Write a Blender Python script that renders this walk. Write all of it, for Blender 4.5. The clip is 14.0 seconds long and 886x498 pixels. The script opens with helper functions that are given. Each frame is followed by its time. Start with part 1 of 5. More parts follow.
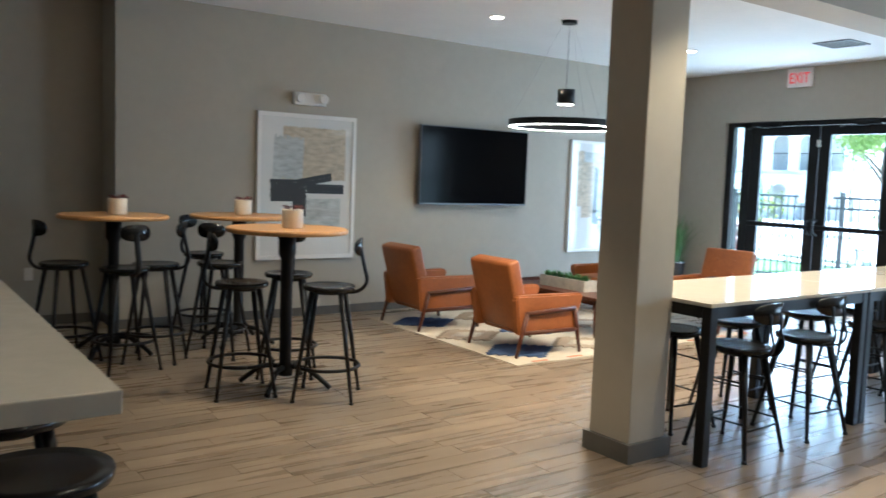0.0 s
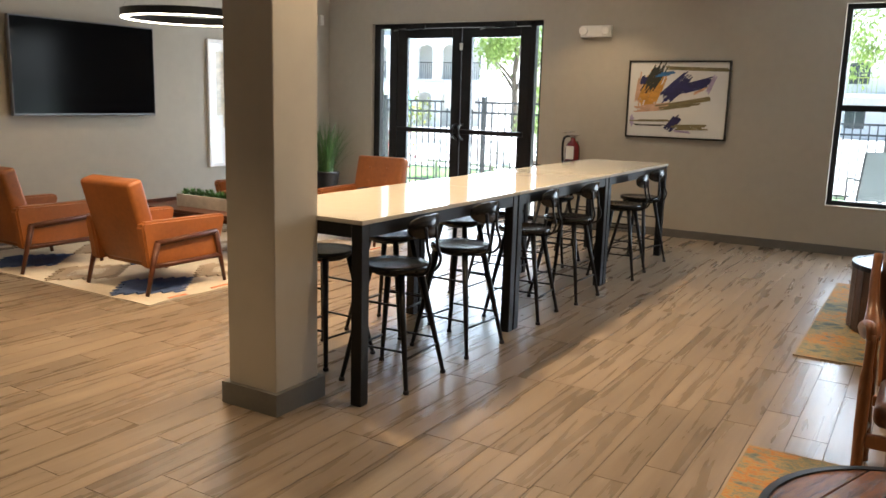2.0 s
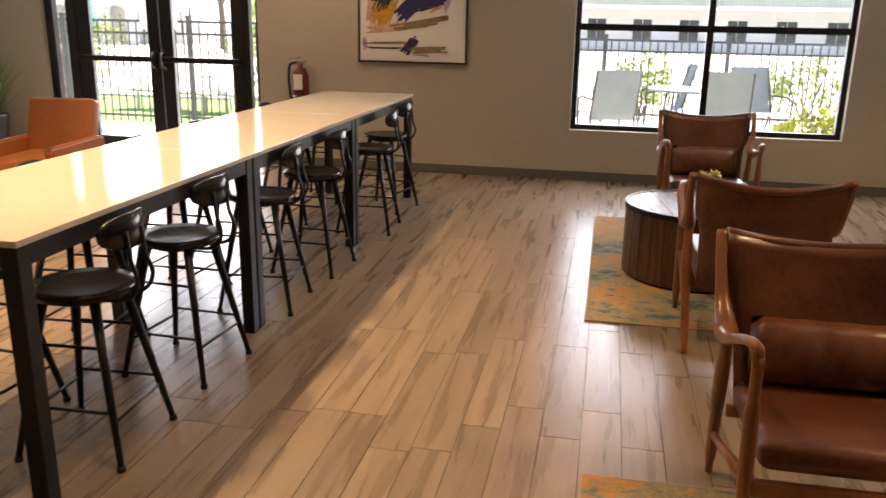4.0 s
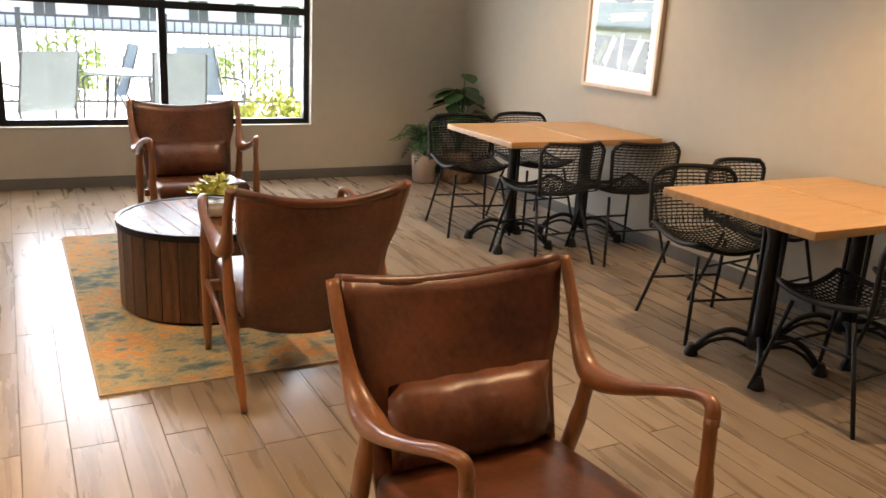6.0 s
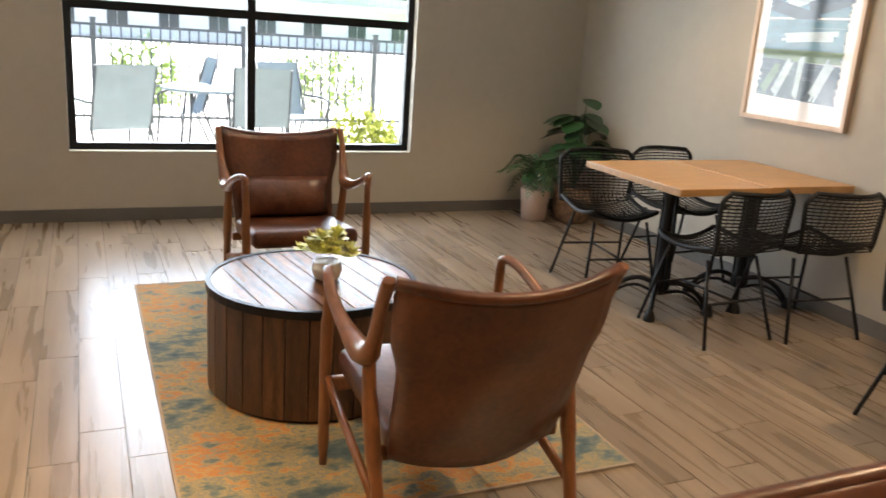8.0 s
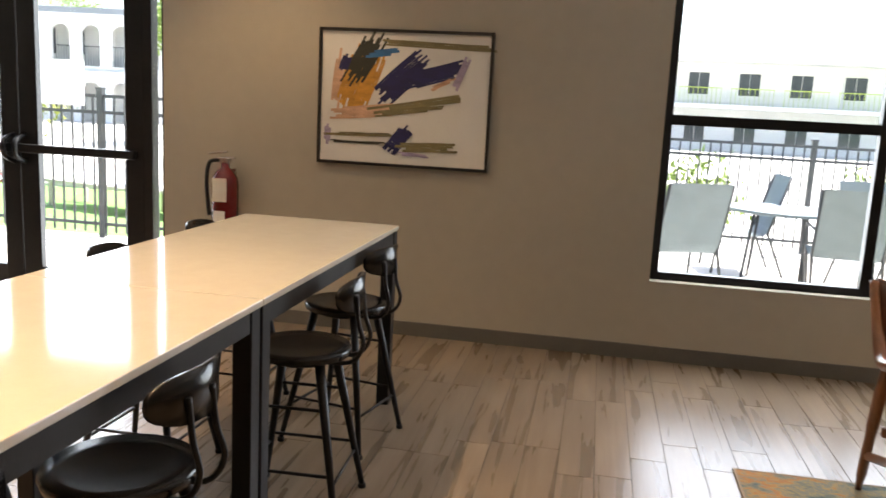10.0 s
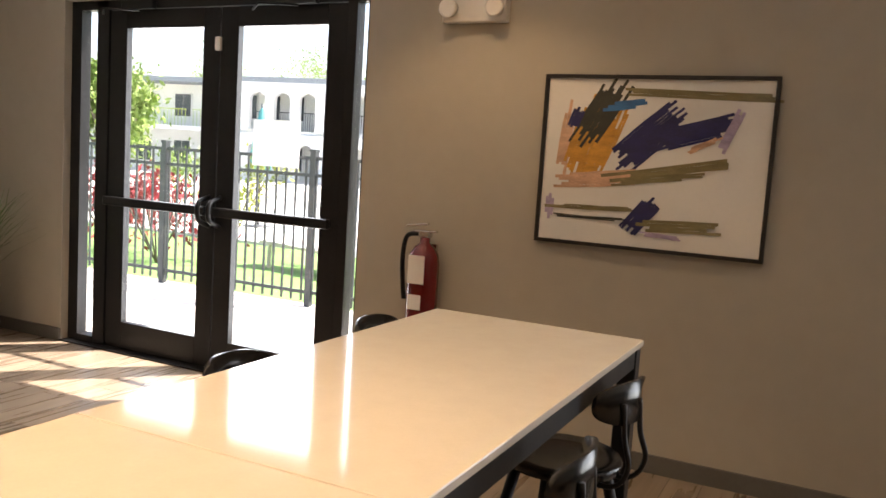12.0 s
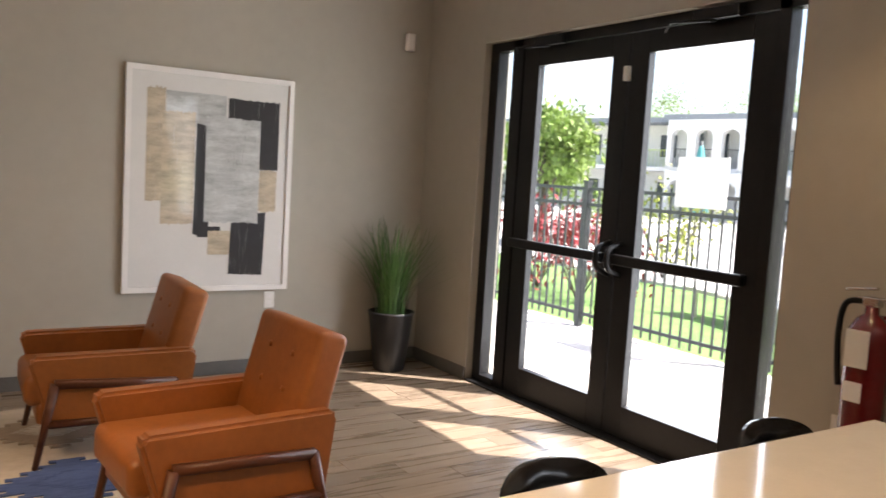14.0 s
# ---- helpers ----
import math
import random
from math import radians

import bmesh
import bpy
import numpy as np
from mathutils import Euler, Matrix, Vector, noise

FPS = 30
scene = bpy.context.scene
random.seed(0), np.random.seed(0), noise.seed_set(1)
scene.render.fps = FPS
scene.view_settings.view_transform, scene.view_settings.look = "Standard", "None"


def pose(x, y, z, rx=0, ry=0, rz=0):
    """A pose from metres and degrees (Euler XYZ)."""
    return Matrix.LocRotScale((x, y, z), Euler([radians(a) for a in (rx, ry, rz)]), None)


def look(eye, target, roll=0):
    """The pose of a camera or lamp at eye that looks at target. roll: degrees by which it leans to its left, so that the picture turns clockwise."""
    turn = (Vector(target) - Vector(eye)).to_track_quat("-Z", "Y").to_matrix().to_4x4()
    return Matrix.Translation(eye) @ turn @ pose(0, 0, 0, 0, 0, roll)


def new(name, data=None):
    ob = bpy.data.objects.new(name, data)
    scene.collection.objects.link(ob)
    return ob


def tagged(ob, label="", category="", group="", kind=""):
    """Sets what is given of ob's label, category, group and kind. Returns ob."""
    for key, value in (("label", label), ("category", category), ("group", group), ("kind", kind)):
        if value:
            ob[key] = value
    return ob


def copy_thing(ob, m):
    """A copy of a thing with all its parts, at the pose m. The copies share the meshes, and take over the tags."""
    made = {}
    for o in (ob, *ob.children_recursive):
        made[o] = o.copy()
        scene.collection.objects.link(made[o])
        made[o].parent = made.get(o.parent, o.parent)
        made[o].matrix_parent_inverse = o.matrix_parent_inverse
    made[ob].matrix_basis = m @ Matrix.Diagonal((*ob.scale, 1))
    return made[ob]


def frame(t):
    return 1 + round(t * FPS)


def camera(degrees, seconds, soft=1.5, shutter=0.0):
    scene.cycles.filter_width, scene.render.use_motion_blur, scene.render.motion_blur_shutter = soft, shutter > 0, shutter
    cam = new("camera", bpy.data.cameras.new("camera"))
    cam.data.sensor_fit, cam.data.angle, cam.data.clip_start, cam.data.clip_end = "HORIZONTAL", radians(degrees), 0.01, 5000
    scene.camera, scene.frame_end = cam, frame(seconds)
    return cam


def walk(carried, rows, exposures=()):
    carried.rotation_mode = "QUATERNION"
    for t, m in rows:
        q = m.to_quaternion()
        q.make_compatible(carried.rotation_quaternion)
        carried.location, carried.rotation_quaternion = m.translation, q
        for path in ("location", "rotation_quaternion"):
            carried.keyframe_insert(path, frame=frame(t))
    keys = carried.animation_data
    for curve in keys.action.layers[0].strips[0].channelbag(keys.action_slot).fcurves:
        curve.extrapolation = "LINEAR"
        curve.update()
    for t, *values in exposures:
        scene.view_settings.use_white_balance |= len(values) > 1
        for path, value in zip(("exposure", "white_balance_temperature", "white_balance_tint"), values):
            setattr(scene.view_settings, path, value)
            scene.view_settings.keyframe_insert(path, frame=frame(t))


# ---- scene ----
cam = camera(57.1, 14.0, shutter=0.2)
PATH = [
    (0, (0.830, 0.740, 1.508), (2.006, 2.392, 1.328), 2.1),
    (0.5, (0.969, 0.928, 1.482), (2.429, 2.330, 1.253), 2.0),
    (1, (1.131, 1.000, 1.465), (2.748, 2.209, 1.202), 1.6),
    (1.5, (1.338, 1.057, 1.473), (3.014, 2.175, 1.177), 1.4),
    (2, (1.522, 1.194, 1.443), (3.241, 2.220, 1.074), 1.6),
    (2.2, (1.611, 1.291, 1.433), (3.352, 2.267, 1.037), 1.6),
    (4.3, (2.661, 1.794, 1.537), (4.603, 2.023, 0.973), 1.0),
    (4.5, (2.774, 1.833, 1.524), (4.726, 1.954, 0.962), 1.0),
    (5, (3.045, 1.905, 1.487), (4.999, 1.737, 0.944), 1.7),
    (5.5, (3.253, 1.970, 1.468), (5.119, 1.365, 0.922), 2.9),
    (6, (3.463, 1.989, 1.493), (5.188, 1.063, 0.934), 3.2),
    (6.5, (3.707, 1.930, 1.492), (5.403, 0.940, 0.958), 3.0),
    (7, (3.959, 1.961, 1.474), (5.657, 0.970, 0.948), 4.0),
    (7.5, (4.249, 2.005, 1.478), (5.960, 1.037, 0.949), 4.4),
    (8, (4.502, 1.997, 1.462), (6.293, 1.186, 0.931), 4.0),
    (8.5, (4.760, 2.034, 1.488), (6.673, 1.541, 0.996), 3.3),
    (9, (5.012, 2.182, 1.482), (6.993, 1.998, 1.046), 3.3),
    (9.2, (5.125, 2.236, 1.487), (7.115, 2.170, 1.068), 3.1),
    (11.3, (6.211, 2.725, 1.420), (8.081, 3.488, 1.170), 3.5),
    (11.5, (6.329, 2.747, 1.420), (8.191, 3.531, 1.181), 3.4),
    (12, (6.581, 2.798, 1.448), (8.397, 3.691, 1.232), 3.7),
    (12.5, (6.794, 2.907, 1.447), (8.555, 3.908, 1.249), 4.4),
    (13, (6.975, 2.977, 1.452), (8.622, 4.160, 1.268), 3.9),
    (13.5, (7.117, 3.018, 1.472), (8.515, 4.486, 1.287), 3.5),
    (14, (7.213, 3.029, 1.470), (8.317, 4.729, 1.282), 3.4),
]
EXPOSURES = [(0, 2.55, 4800, 0), (0.5, 2.5, 5800, 6), (1.5, 2.35, 6000, 8), (4.5, 2.2, 8000, 27), (5, 2.25, 8500, 30), (6, 2.8, 6900, 16), (7.5, 2.75, 6500, 12), (9, 2.3, 6600, 12), (11.5, 2.1, 7000, 18), (12.5, 1.95, 7100, 18), (14, 1.75, 6800, 18)]
walk(cam, [(t, look(eye, target, roll)) for t, eye, target, roll in PATH], EXPOSURES)

# ---- world, sun, lamps ----
SUN_WAY = Vector((-0.434, 0.382, -1.0)).normalized()
world = bpy.data.worlds.new("sky")
scene.world = world
world.use_nodes = True
wn, wl = world.node_tree.nodes, world.node_tree.links
sky = wn.new("ShaderNodeTexSky")
sky.sky_type = "NISHITA"
sky.sun_disc = False
sky.sun_elevation = math.asin(-SUN_WAY.z)
sky.sun_rotation = math.atan2(-SUN_WAY.x, -SUN_WAY.y)
sky.air_density, sky.dust_density = 1.0, 2.5
wn["Background"].inputs["Strength"].default_value = 0.14
wl.new(sky.outputs[0], wn["Background"].inputs["Color"])
sun = new("sun", bpy.data.lights.new("sun", "SUN"))
sun.data.energy, sun.data.angle, sun.data.color = 5.0, radians(0.5), (1.0, 0.97, 0.93)
sun.matrix_world = look((20, -10, 30), Vector((20, -10, 30)) + SUN_WAY)
# added area lamps outside both openings, standing in for skylight; no real fittings
for nm, yc, zc, wy, wz, watts in (("window_light", 0.86, 1.46, 2.3, 1.85, 22), ("door_light", 6.36, 1.2, 1.9, 2.1, 29)):
    al = new(nm, bpy.data.lights.new(nm, "AREA"))
    al.data.shape, al.data.size, al.data.size_y = "RECTANGLE", wy, wz
    al.data.energy, al.data.color = watts, (0.86, 0.93, 1.0)
    al.matrix_world = look((10.83, yc, zc), (5.0, yc, zc - 0.6))
# first one is visible; others unseen, placed by floor shadows or added as fill
DOWNLIGHTS = [(5.8, 6.97, 13), (3.2, 6.97, 4), (8.6, 6.9, 6), (3.15, 5.70, 30), (4.8, 4.46, 66), (6.4, 4.46, 82), (8.0, 4.46, 24), (9.6, 4.46, 12),
              (2.2, 2.35, 12), (4.75, 2.90, 28), (7.6, 2.35, 7), (2.6, -0.7, 18), (5.4, -0.7, 42), (8.2, -0.7, 20)]
CEIL = 3.05
for lx, ly, watts in DOWNLIGHTS:
    sp = new("downlight_lamp", bpy.data.lights.new("downlight_lamp", "SPOT"))
    sp.data.energy, sp.data.color = watts, (1.0, 0.69, 0.38)
    sp.data.spot_size, sp.data.spot_blend, sp.data.shadow_soft_size = radians(104), 0.45, 0.03
    sp.location = (lx, ly, CEIL - 0.03)

# ---- materials ----
def material(name, rgb, rough=0.5, metal=0.0, vary=0.15, scale=6.0, bump=0.0, bump_scale=60.0, coat=0.0, stretch=(1, 1, 1), rgb2=None, spec=0.5, per=0.0):
    m = bpy.data.materials.new(name)
    m.use_nodes = True
    n, l = m.node_tree.nodes, m.node_tree.links
    p = n["Principled BSDF"]
    p.inputs["Metallic"].default_value = metal
    p.inputs["Coat Weight"].default_value = coat
    p.inputs["Coat Roughness"].default_value = 0.06
    p.inputs["Specular IOR Level"].default_value = spec
    co = n.new("ShaderNodeTexCoord")
    mp = n.new("ShaderNodeMapping")
    mp.inputs["Scale"].default_value = stretch
    l.new(co.outputs["Object"], mp.inputs[0])
    oi = n.new("ShaderNodeObjectInfo")
    off = n.new("ShaderNodeVectorMath")
    off.operation = "MULTIPLY_ADD"
    cb = n.new("ShaderNodeCombineXYZ")
    for i in range(3):
        l.new(oi.outputs["Random"], cb.inputs[i])
    off.inputs[1].default_value = (37, 23, 11)
    l.new(cb.outputs[0], off.inputs[0])
    l.new(mp.outputs[0], off.inputs[2])
    n1, n2 = n.new("ShaderNodeTexNoise"), n.new("ShaderNodeTexNoise")
    n1.inputs["Scale"].default_value, n1.inputs["Detail"].default_value = scale, 5
    n2.inputs["Scale"].default_value, n2.inputs["Detail"].default_value = scale * 9, 3
    for t in (n1, n2):
        l.new(off.outputs[0], t.inputs["Vector"])
    mixn = n.new("ShaderNodeMath")
    mixn.operation = "MULTIPLY_ADD"
    mixn.inputs[1].default_value = 0.35
    l.new(n2.outputs["Fac"], mixn.inputs[0])
    sc = n.new("ShaderNodeMath")
    sc.operation = "MULTIPLY"
    sc.inputs[1].default_value = 0.65
    l.new(n1.outputs["Fac"], sc.inputs[0])
    l.new(sc.outputs[0], mixn.inputs[2])
    ramp = n.new("ShaderNodeValToRGB")
    ramp.color_ramp.elements[0].position, ramp.color_ramp.elements[1].position = 0.33, 0.67
    a = [c * (1 - vary) for c in rgb]
    b = rgb2 or [min(1, c * (1 + vary)) for c in rgb]
    ramp.color_ramp.elements[0].color, ramp.color_ramp.elements[1].color = (*a, 1), (*b, 1)
    l.new(mixn.outputs[0], ramp.inputs[0])
    if per:
        hsv = n.new("ShaderNodeHueSaturation")
        mr = n.new("ShaderNodeMapRange")
        mr.inputs["To Min"].default_value, mr.inputs["To Max"].default_value = 1 - per, 1 + per
        l.new(oi.outputs["Random"], mr.inputs[0])
        l.new(mr.outputs[0], hsv.inputs["Value"])
        l.new(ramp.outputs[0], hsv.inputs["Color"])
        l.new(hsv.outputs[0], p.inputs["Base Color"])
    else:
        l.new(ramp.outputs[0], p.inputs["Base Color"])
    rr = n.new("ShaderNodeMapRange")
    rr.inputs["To Min"].default_value, rr.inputs["To Max"].default_value = max(0.02, rough * 0.8), min(1, rough * 1.2)
    l.new(n1.outputs["Fac"], rr.inputs[0])
    l.new(rr.outputs[0], p.inputs["Roughness"])
    if bump:
        nb = n.new("ShaderNodeTexNoise")
        nb.inputs["Scale"].default_value, nb.inputs["Detail"].default_value = bump_scale, 4
        l.new(off.outputs[0], nb.inputs["Vector"])
        bp = n.new("ShaderNodeBump")
        bp.inputs["Strength"].default_value, bp.inputs["Distance"].default_value = bump, 0.004
        l.new(nb.outputs["Fac"], bp.inputs["Height"])
        l.new(bp.outputs[0], p.inputs["Normal"])
    return m


def glowing(name, rgb, strength):
    m = bpy.data.materials.new(name)
    m.use_nodes = True
    p = m.node_tree.nodes["Principled BSDF"]
    p.inputs["Base Color"].default_value = (*[0.7 * v for v in rgb], 1)
    p.inputs["Emission Color"].default_value = (*rgb, 1)
    p.inputs["Emission Strength"].default_value = strength
    return m


def clear_glass(name, gloss=0.03):
    m = bpy.data.materials.new(name)
    m.use_nodes = True
    n, l = m.node_tree.nodes, m.node_tree.links
    mix, tr, gl = n.new("ShaderNodeMixShader"), n.new("ShaderNodeBsdfTransparent"), n.new("ShaderNodeBsdfGlossy")
    gl.inputs["Roughness"].default_value = 0.01
    tr.inputs["Color"].default_value = (0.97, 0.99, 0.99, 1)
    mix.inputs[0].default_value = gloss
    l.new(tr.outputs[0], mix.inputs[1])
    l.new(gl.outputs[0], mix.inputs[2])
    l.new(mix.outputs[0], n["Material Output"].inputs[0])
    return m


def plank_material():
    """Wood-look porcelain: streaks along x, a tone of its own on each plank."""
    m = bpy.data.materials.new("wood_look_porcelain")
    m.use_nodes = True
    n, l = m.node_tree.nodes, m.node_tree.links
    p = n["Principled BSDF"]
    geo, oi = n.new("ShaderNodeNewGeometry"), n.new("ShaderNodeObjectInfo")
    add = n.new("ShaderNodeMath")
    l.new(geo.outputs["Random Per Island"], add.inputs[0])
    l.new(oi.outputs["Random"], add.inputs[1])
    fr = n.new("ShaderNodeMath")
    fr.operation = "FRACT"
    l.new(add.outputs[0], fr.inputs[0])
    cb = n.new("ShaderNodeCombineXYZ")
    for i in range(3):
        l.new(fr.outputs[0], cb.inputs[i])
    big = n.new("ShaderNodeVectorMath")
    big.operation = "SCALE"
    big.inputs["Scale"].default_value = 61.0
    l.new(cb.outputs[0], big.inputs[0])
    st = n.new("ShaderNodeVectorMath")
    st.operation = "MULTIPLY_ADD"
    st.inputs[1].default_value = (1.2, 16.0, 1.0)
    l.new(geo.outputs["Position"], st.inputs[0])
    l.new(big.outputs[0], st.inputs[2])
    n1, n2 = n.new("ShaderNodeTexNoise"), n.new("ShaderNodeTexNoise")
    n1.inputs["Scale"].default_value, n1.inputs["Detail"].default_value, n1.inputs["Distortion"].default_value = 1.0, 7, 0.5
    n2.inputs["Scale"].default_value, n2.inputs["Detail"].default_value = 6.0, 4
    for t in (n1, n2):
        l.new(st.outputs[0], t.inputs["Vector"])
    mx = n.new("ShaderNodeMath")
    mx.operation = "MULTIPLY_ADD"
    mx.inputs[1].default_value = 0.20
    l.new(n2.outputs["Fac"], mx.inputs[0])
    l.new(n1.outputs["Fac"], mx.inputs[2])
    ramp = n.new("ShaderNodeValToRGB")
    e = ramp.color_ramp.elements
    e[0].position, e[0].color = 0.40, (0.158, 0.120, 0.084, 1)
    e[1].position, e[1].color = 0.80, (0.262, 0.204, 0.147, 1)
    mid = e.new(0.60)
    mid.color = (0.212, 0.163, 0.116, 1)
    l.new(mx.outputs[0], ramp.inputs[0])
    hsv, mr = n.new("ShaderNodeHueSaturation"), n.new("ShaderNodeMapRange")
    mr.inputs["To Min"].default_value, mr.inputs["To Max"].default_value = 0.86, 1.13
    l.new(fr.outputs[0], mr.inputs[0])
    l.new(mr.outputs[0], hsv.inputs["Value"])
    l.new(ramp.outputs[0], hsv.inputs["Color"])
    l.new(hsv.outputs[0], p.inputs["Base Color"])
    rr = n.new("ShaderNodeMapRange")
    rr.inputs["To Min"].default_value, rr.inputs["To Max"].default_value = 0.24, 0.32
    l.new(n1.outputs["Fac"], rr.inputs[0])
    l.new(rr.outputs[0], p.inputs["Roughness"])
    bp = n.new("ShaderNodeBump")
    bp.inputs["Strength"].default_value, bp.inputs["Distance"].default_value = 0.012, 0.001
    l.new(n1.outputs["Fac"], bp.inputs["Height"])
    l.new(bp.outputs[0], p.inputs["Normal"])
    return m


def rug_material(name, stops, scale, stretch, steps=0.0):
    """Woven rug: colours in blotches, with fine weave relief."""
    m = bpy.data.materials.new(name)
    m.use_nodes = True
    n, l = m.node_tree.nodes, m.node_tree.links
    p = n["Principled BSDF"]
    p.inputs["Roughness"].default_value = 0.95
    p.inputs["Specular IOR Level"].default_value = 0.1
    co, mp = n.new("ShaderNodeTexCoord"), n.new("ShaderNodeMapping")
    mp.inputs["Scale"].default_value = stretch
    l.new(co.outputs["Object"], mp.inputs[0])
    n1, n2 = n.new("ShaderNodeTexNoise"), n.new("ShaderNodeTexNoise")
    n1.inputs["Scale"].default_value, n1.inputs["Detail"].default_value, n1.inputs["Roughness"].default_value = scale, 8, 0.68
    n2.inputs["Scale"].default_value, n2.inputs["Detail"].default_value = 1.1, 2
    for t in (n1, n2):
        l.new(mp.outputs[0], t.inputs["Vector"])
    mx = n.new("ShaderNodeMath")
    mx.operation = "MULTIPLY_ADD"
    mx.inputs[1].default_value = 0.5
    l.new(n2.outputs["Fac"], mx.inputs[0])
    hf = n.new("ShaderNodeMath")
    hf.operation = "MULTIPLY"
    hf.inputs[1].default_value = 0.55
    l.new(n1.outputs["Fac"], hf.inputs[0])
    l.new(hf.outputs[0], mx.inputs[2])
    ramp = n.new("ShaderNodeValToRGB")
    e = ramp.color_ramp.elements
    e[0].position, e[0].color = stops[0][0], (*stops[0][1], 1)
    e[1].position, e[1].color = stops[-1][0], (*stops[-1][1], 1)
    for pos, c in stops[1:-1]:
        e.new(pos).color = (*c, 1)
    l.new(mx.outputs[0], ramp.inputs[0])
    l.new(ramp.outputs[0], p.inputs["Base Color"])
    nb, bp = n.new("ShaderNodeTexNoise"), n.new("ShaderNodeBump")
    nb.inputs["Scale"].default_value = 260
    l.new(co.outputs["Object"], nb.inputs["Vector"])
    bp.inputs["Strength"].default_value, bp.inputs["Distance"].default_value = 0.5, 0.003
    l.new(nb.outputs["Fac"], bp.inputs["Height"])
    l.new(bp.outputs[0], p.inputs["Normal"])
    return m


WALL = material("greige_wall_paint", (0.40, 0.368, 0.306), 0.75, vary=0.05, scale=1.2, bump=0.25, bump_scale=140)
CEILING = material("white_ceiling_paint", (0.80, 0.79, 0.77), 0.9, vary=0.03, scale=2, bump=0.15, bump_scale=120)
BASEB = material("dark_grey_baseboard", (0.115, 0.11, 0.10), 0.45, vary=0.1)
PLANK = plank_material()
GROUT = material("beige_grout", (0.075, 0.062, 0.05), 0.9, vary=0.15, scale=20)
BLACK = material("black_powder_coat", (0.006, 0.006, 0.0065), 0.42, vary=0.3, scale=10, bump=0.08, bump_scale=200, spec=0.3)
SEATBLACK = material("black_painted_seat", (0.006, 0.006, 0.0065), 0.22, vary=0.3, scale=10, spec=0.4)
CAST = material("black_cast_iron", (0.006, 0.006, 0.0065), 0.5, vary=0.3, scale=12, bump=0.2, bump_scale=90, spec=0.3)
RATTAN = material("black_rattan", (0.006, 0.006, 0.0065), 0.6, vary=0.35, scale=30, spec=0.3)
ALU = material("dark_bronze_aluminium", (0.014, 0.014, 0.015), 0.38, metal=0.2, vary=0.2, scale=4, spec=0.3)
QUARTZ = material("white_quartz", (0.56, 0.525, 0.455), 0.09, vary=0.03, scale=14)
COUNTER = material("cream_quartz", (0.66, 0.62, 0.54), 0.2, vary=0.04, scale=14)
OAK = material("oiled_oak_top", (0.46, 0.26, 0.105), 0.35, vary=0.22, scale=3.0, stretch=(14, 1.2, 6), bump=0.1)
OAKX = material("oiled_oak_round", (0.50, 0.27, 0.10), 0.35, vary=0.22, scale=3.0, stretch=(1.2, 14, 6), bump=0.1)
TEAK = material("oiled_teak_frame", (0.20, 0.075, 0.026), 0.3, vary=0.3, scale=4, stretch=(4, 4, 1), coat=0.25)
WALNUT = material("walnut_stain", (0.085, 0.03, 0.016), 0.32, vary=0.3, scale=4, stretch=(1, 8, 8), spec=0.25)
BROWN = material("brown_aniline_leather", (0.088, 0.027, 0.011), 0.36, vary=0.5, scale=5.5, bump=0.35, bump_scale=45, rgb2=(0.145, 0.047, 0.019), coat=0.12)
ORANGE = material("cognac_leather", (0.275, 0.088, 0.017), 0.45, vary=0.2, scale=3.5, bump=0.2, bump_scale=90)
DRUMW = material("dark_stained_planks", (0.070, 0.031, 0.014), 0.36, vary=0.8, scale=3.0, stretch=(9, 9, 1), bump=0.3, per=0.3)
DRUMT = material("dark_stained_top", (0.15, 0.062, 0.027), 0.24, vary=0.65, scale=3.0, stretch=(1.2, 11, 4), bump=0.2, per=0.25)
SCREEN = material("glossy_black_screen", (0.003, 0.003, 0.0035), 0.12, vary=0.05, spec=0.06)
TVRIM = material("grey_metal_rim", (0.18, 0.18, 0.19), 0.35, metal=0.8, vary=0.05)
WHITEP = material("white_plastic", (0.74, 0.72, 0.68), 0.4, vary=0.03)
CHROME = material("bright_steel", (0.6, 0.6, 0.6), 0.22, metal=1.0, vary=0.05)
FRAMEW = material("white_frame_paint", (0.78, 0.76, 0.73), 0.35, vary=0.03)
FRAMEOAK = material("pale_oak_frame", (0.60, 0.47, 0.36), 0.5, vary=0.15, stretch=(8, 8, 1))
FRAMEB = material("black_frame_wood", (0.014, 0.012, 0.011), 0.35, vary=0.2)
PAPER = material("art_paper_under_glazing", (0.70, 0.69, 0.66), 0.6, vary=0.03, coat=1.0)
GLASS = clear_glass("window_glass")
RED = material("red_enamel", (0.12, 0.005, 0.007), 0.25, vary=0.12, coat=0.4)
LEAF = material("dark_green_leaf", (0.022, 0.07, 0.022), 0.35, vary=0.4, scale=9, per=0.25)
GRASSBLADE = material("green_grass_blade", (0.075, 0.17, 0.04), 0.5, vary=0.5, scale=6, per=0.3)
LIME = material("lime_green_leaf", (0.74, 0.74, 0.26), 0.5, vary=0.25, scale=20, per=0.2)
SUCC = material("succulent_green", (0.10, 0.21, 0.07), 0.5, vary=0.4, scale=20, per=0.3)
TERRA = material("blush_ceramic", (0.46, 0.34, 0.27), 0.6, vary=0.1)
BASKET = material("woven_basket", (0.20, 0.12, 0.07), 0.8, vary=0.8, scale=24, bump=0.6, bump_scale=60)
POTB = material("black_pot", (0.013, 0.013, 0.014), 0.4, vary=0.2)
STONEW = material("whitewashed_trough", (0.52, 0.48, 0.42), 0.8, vary=0.2, scale=12, bump=0.3)
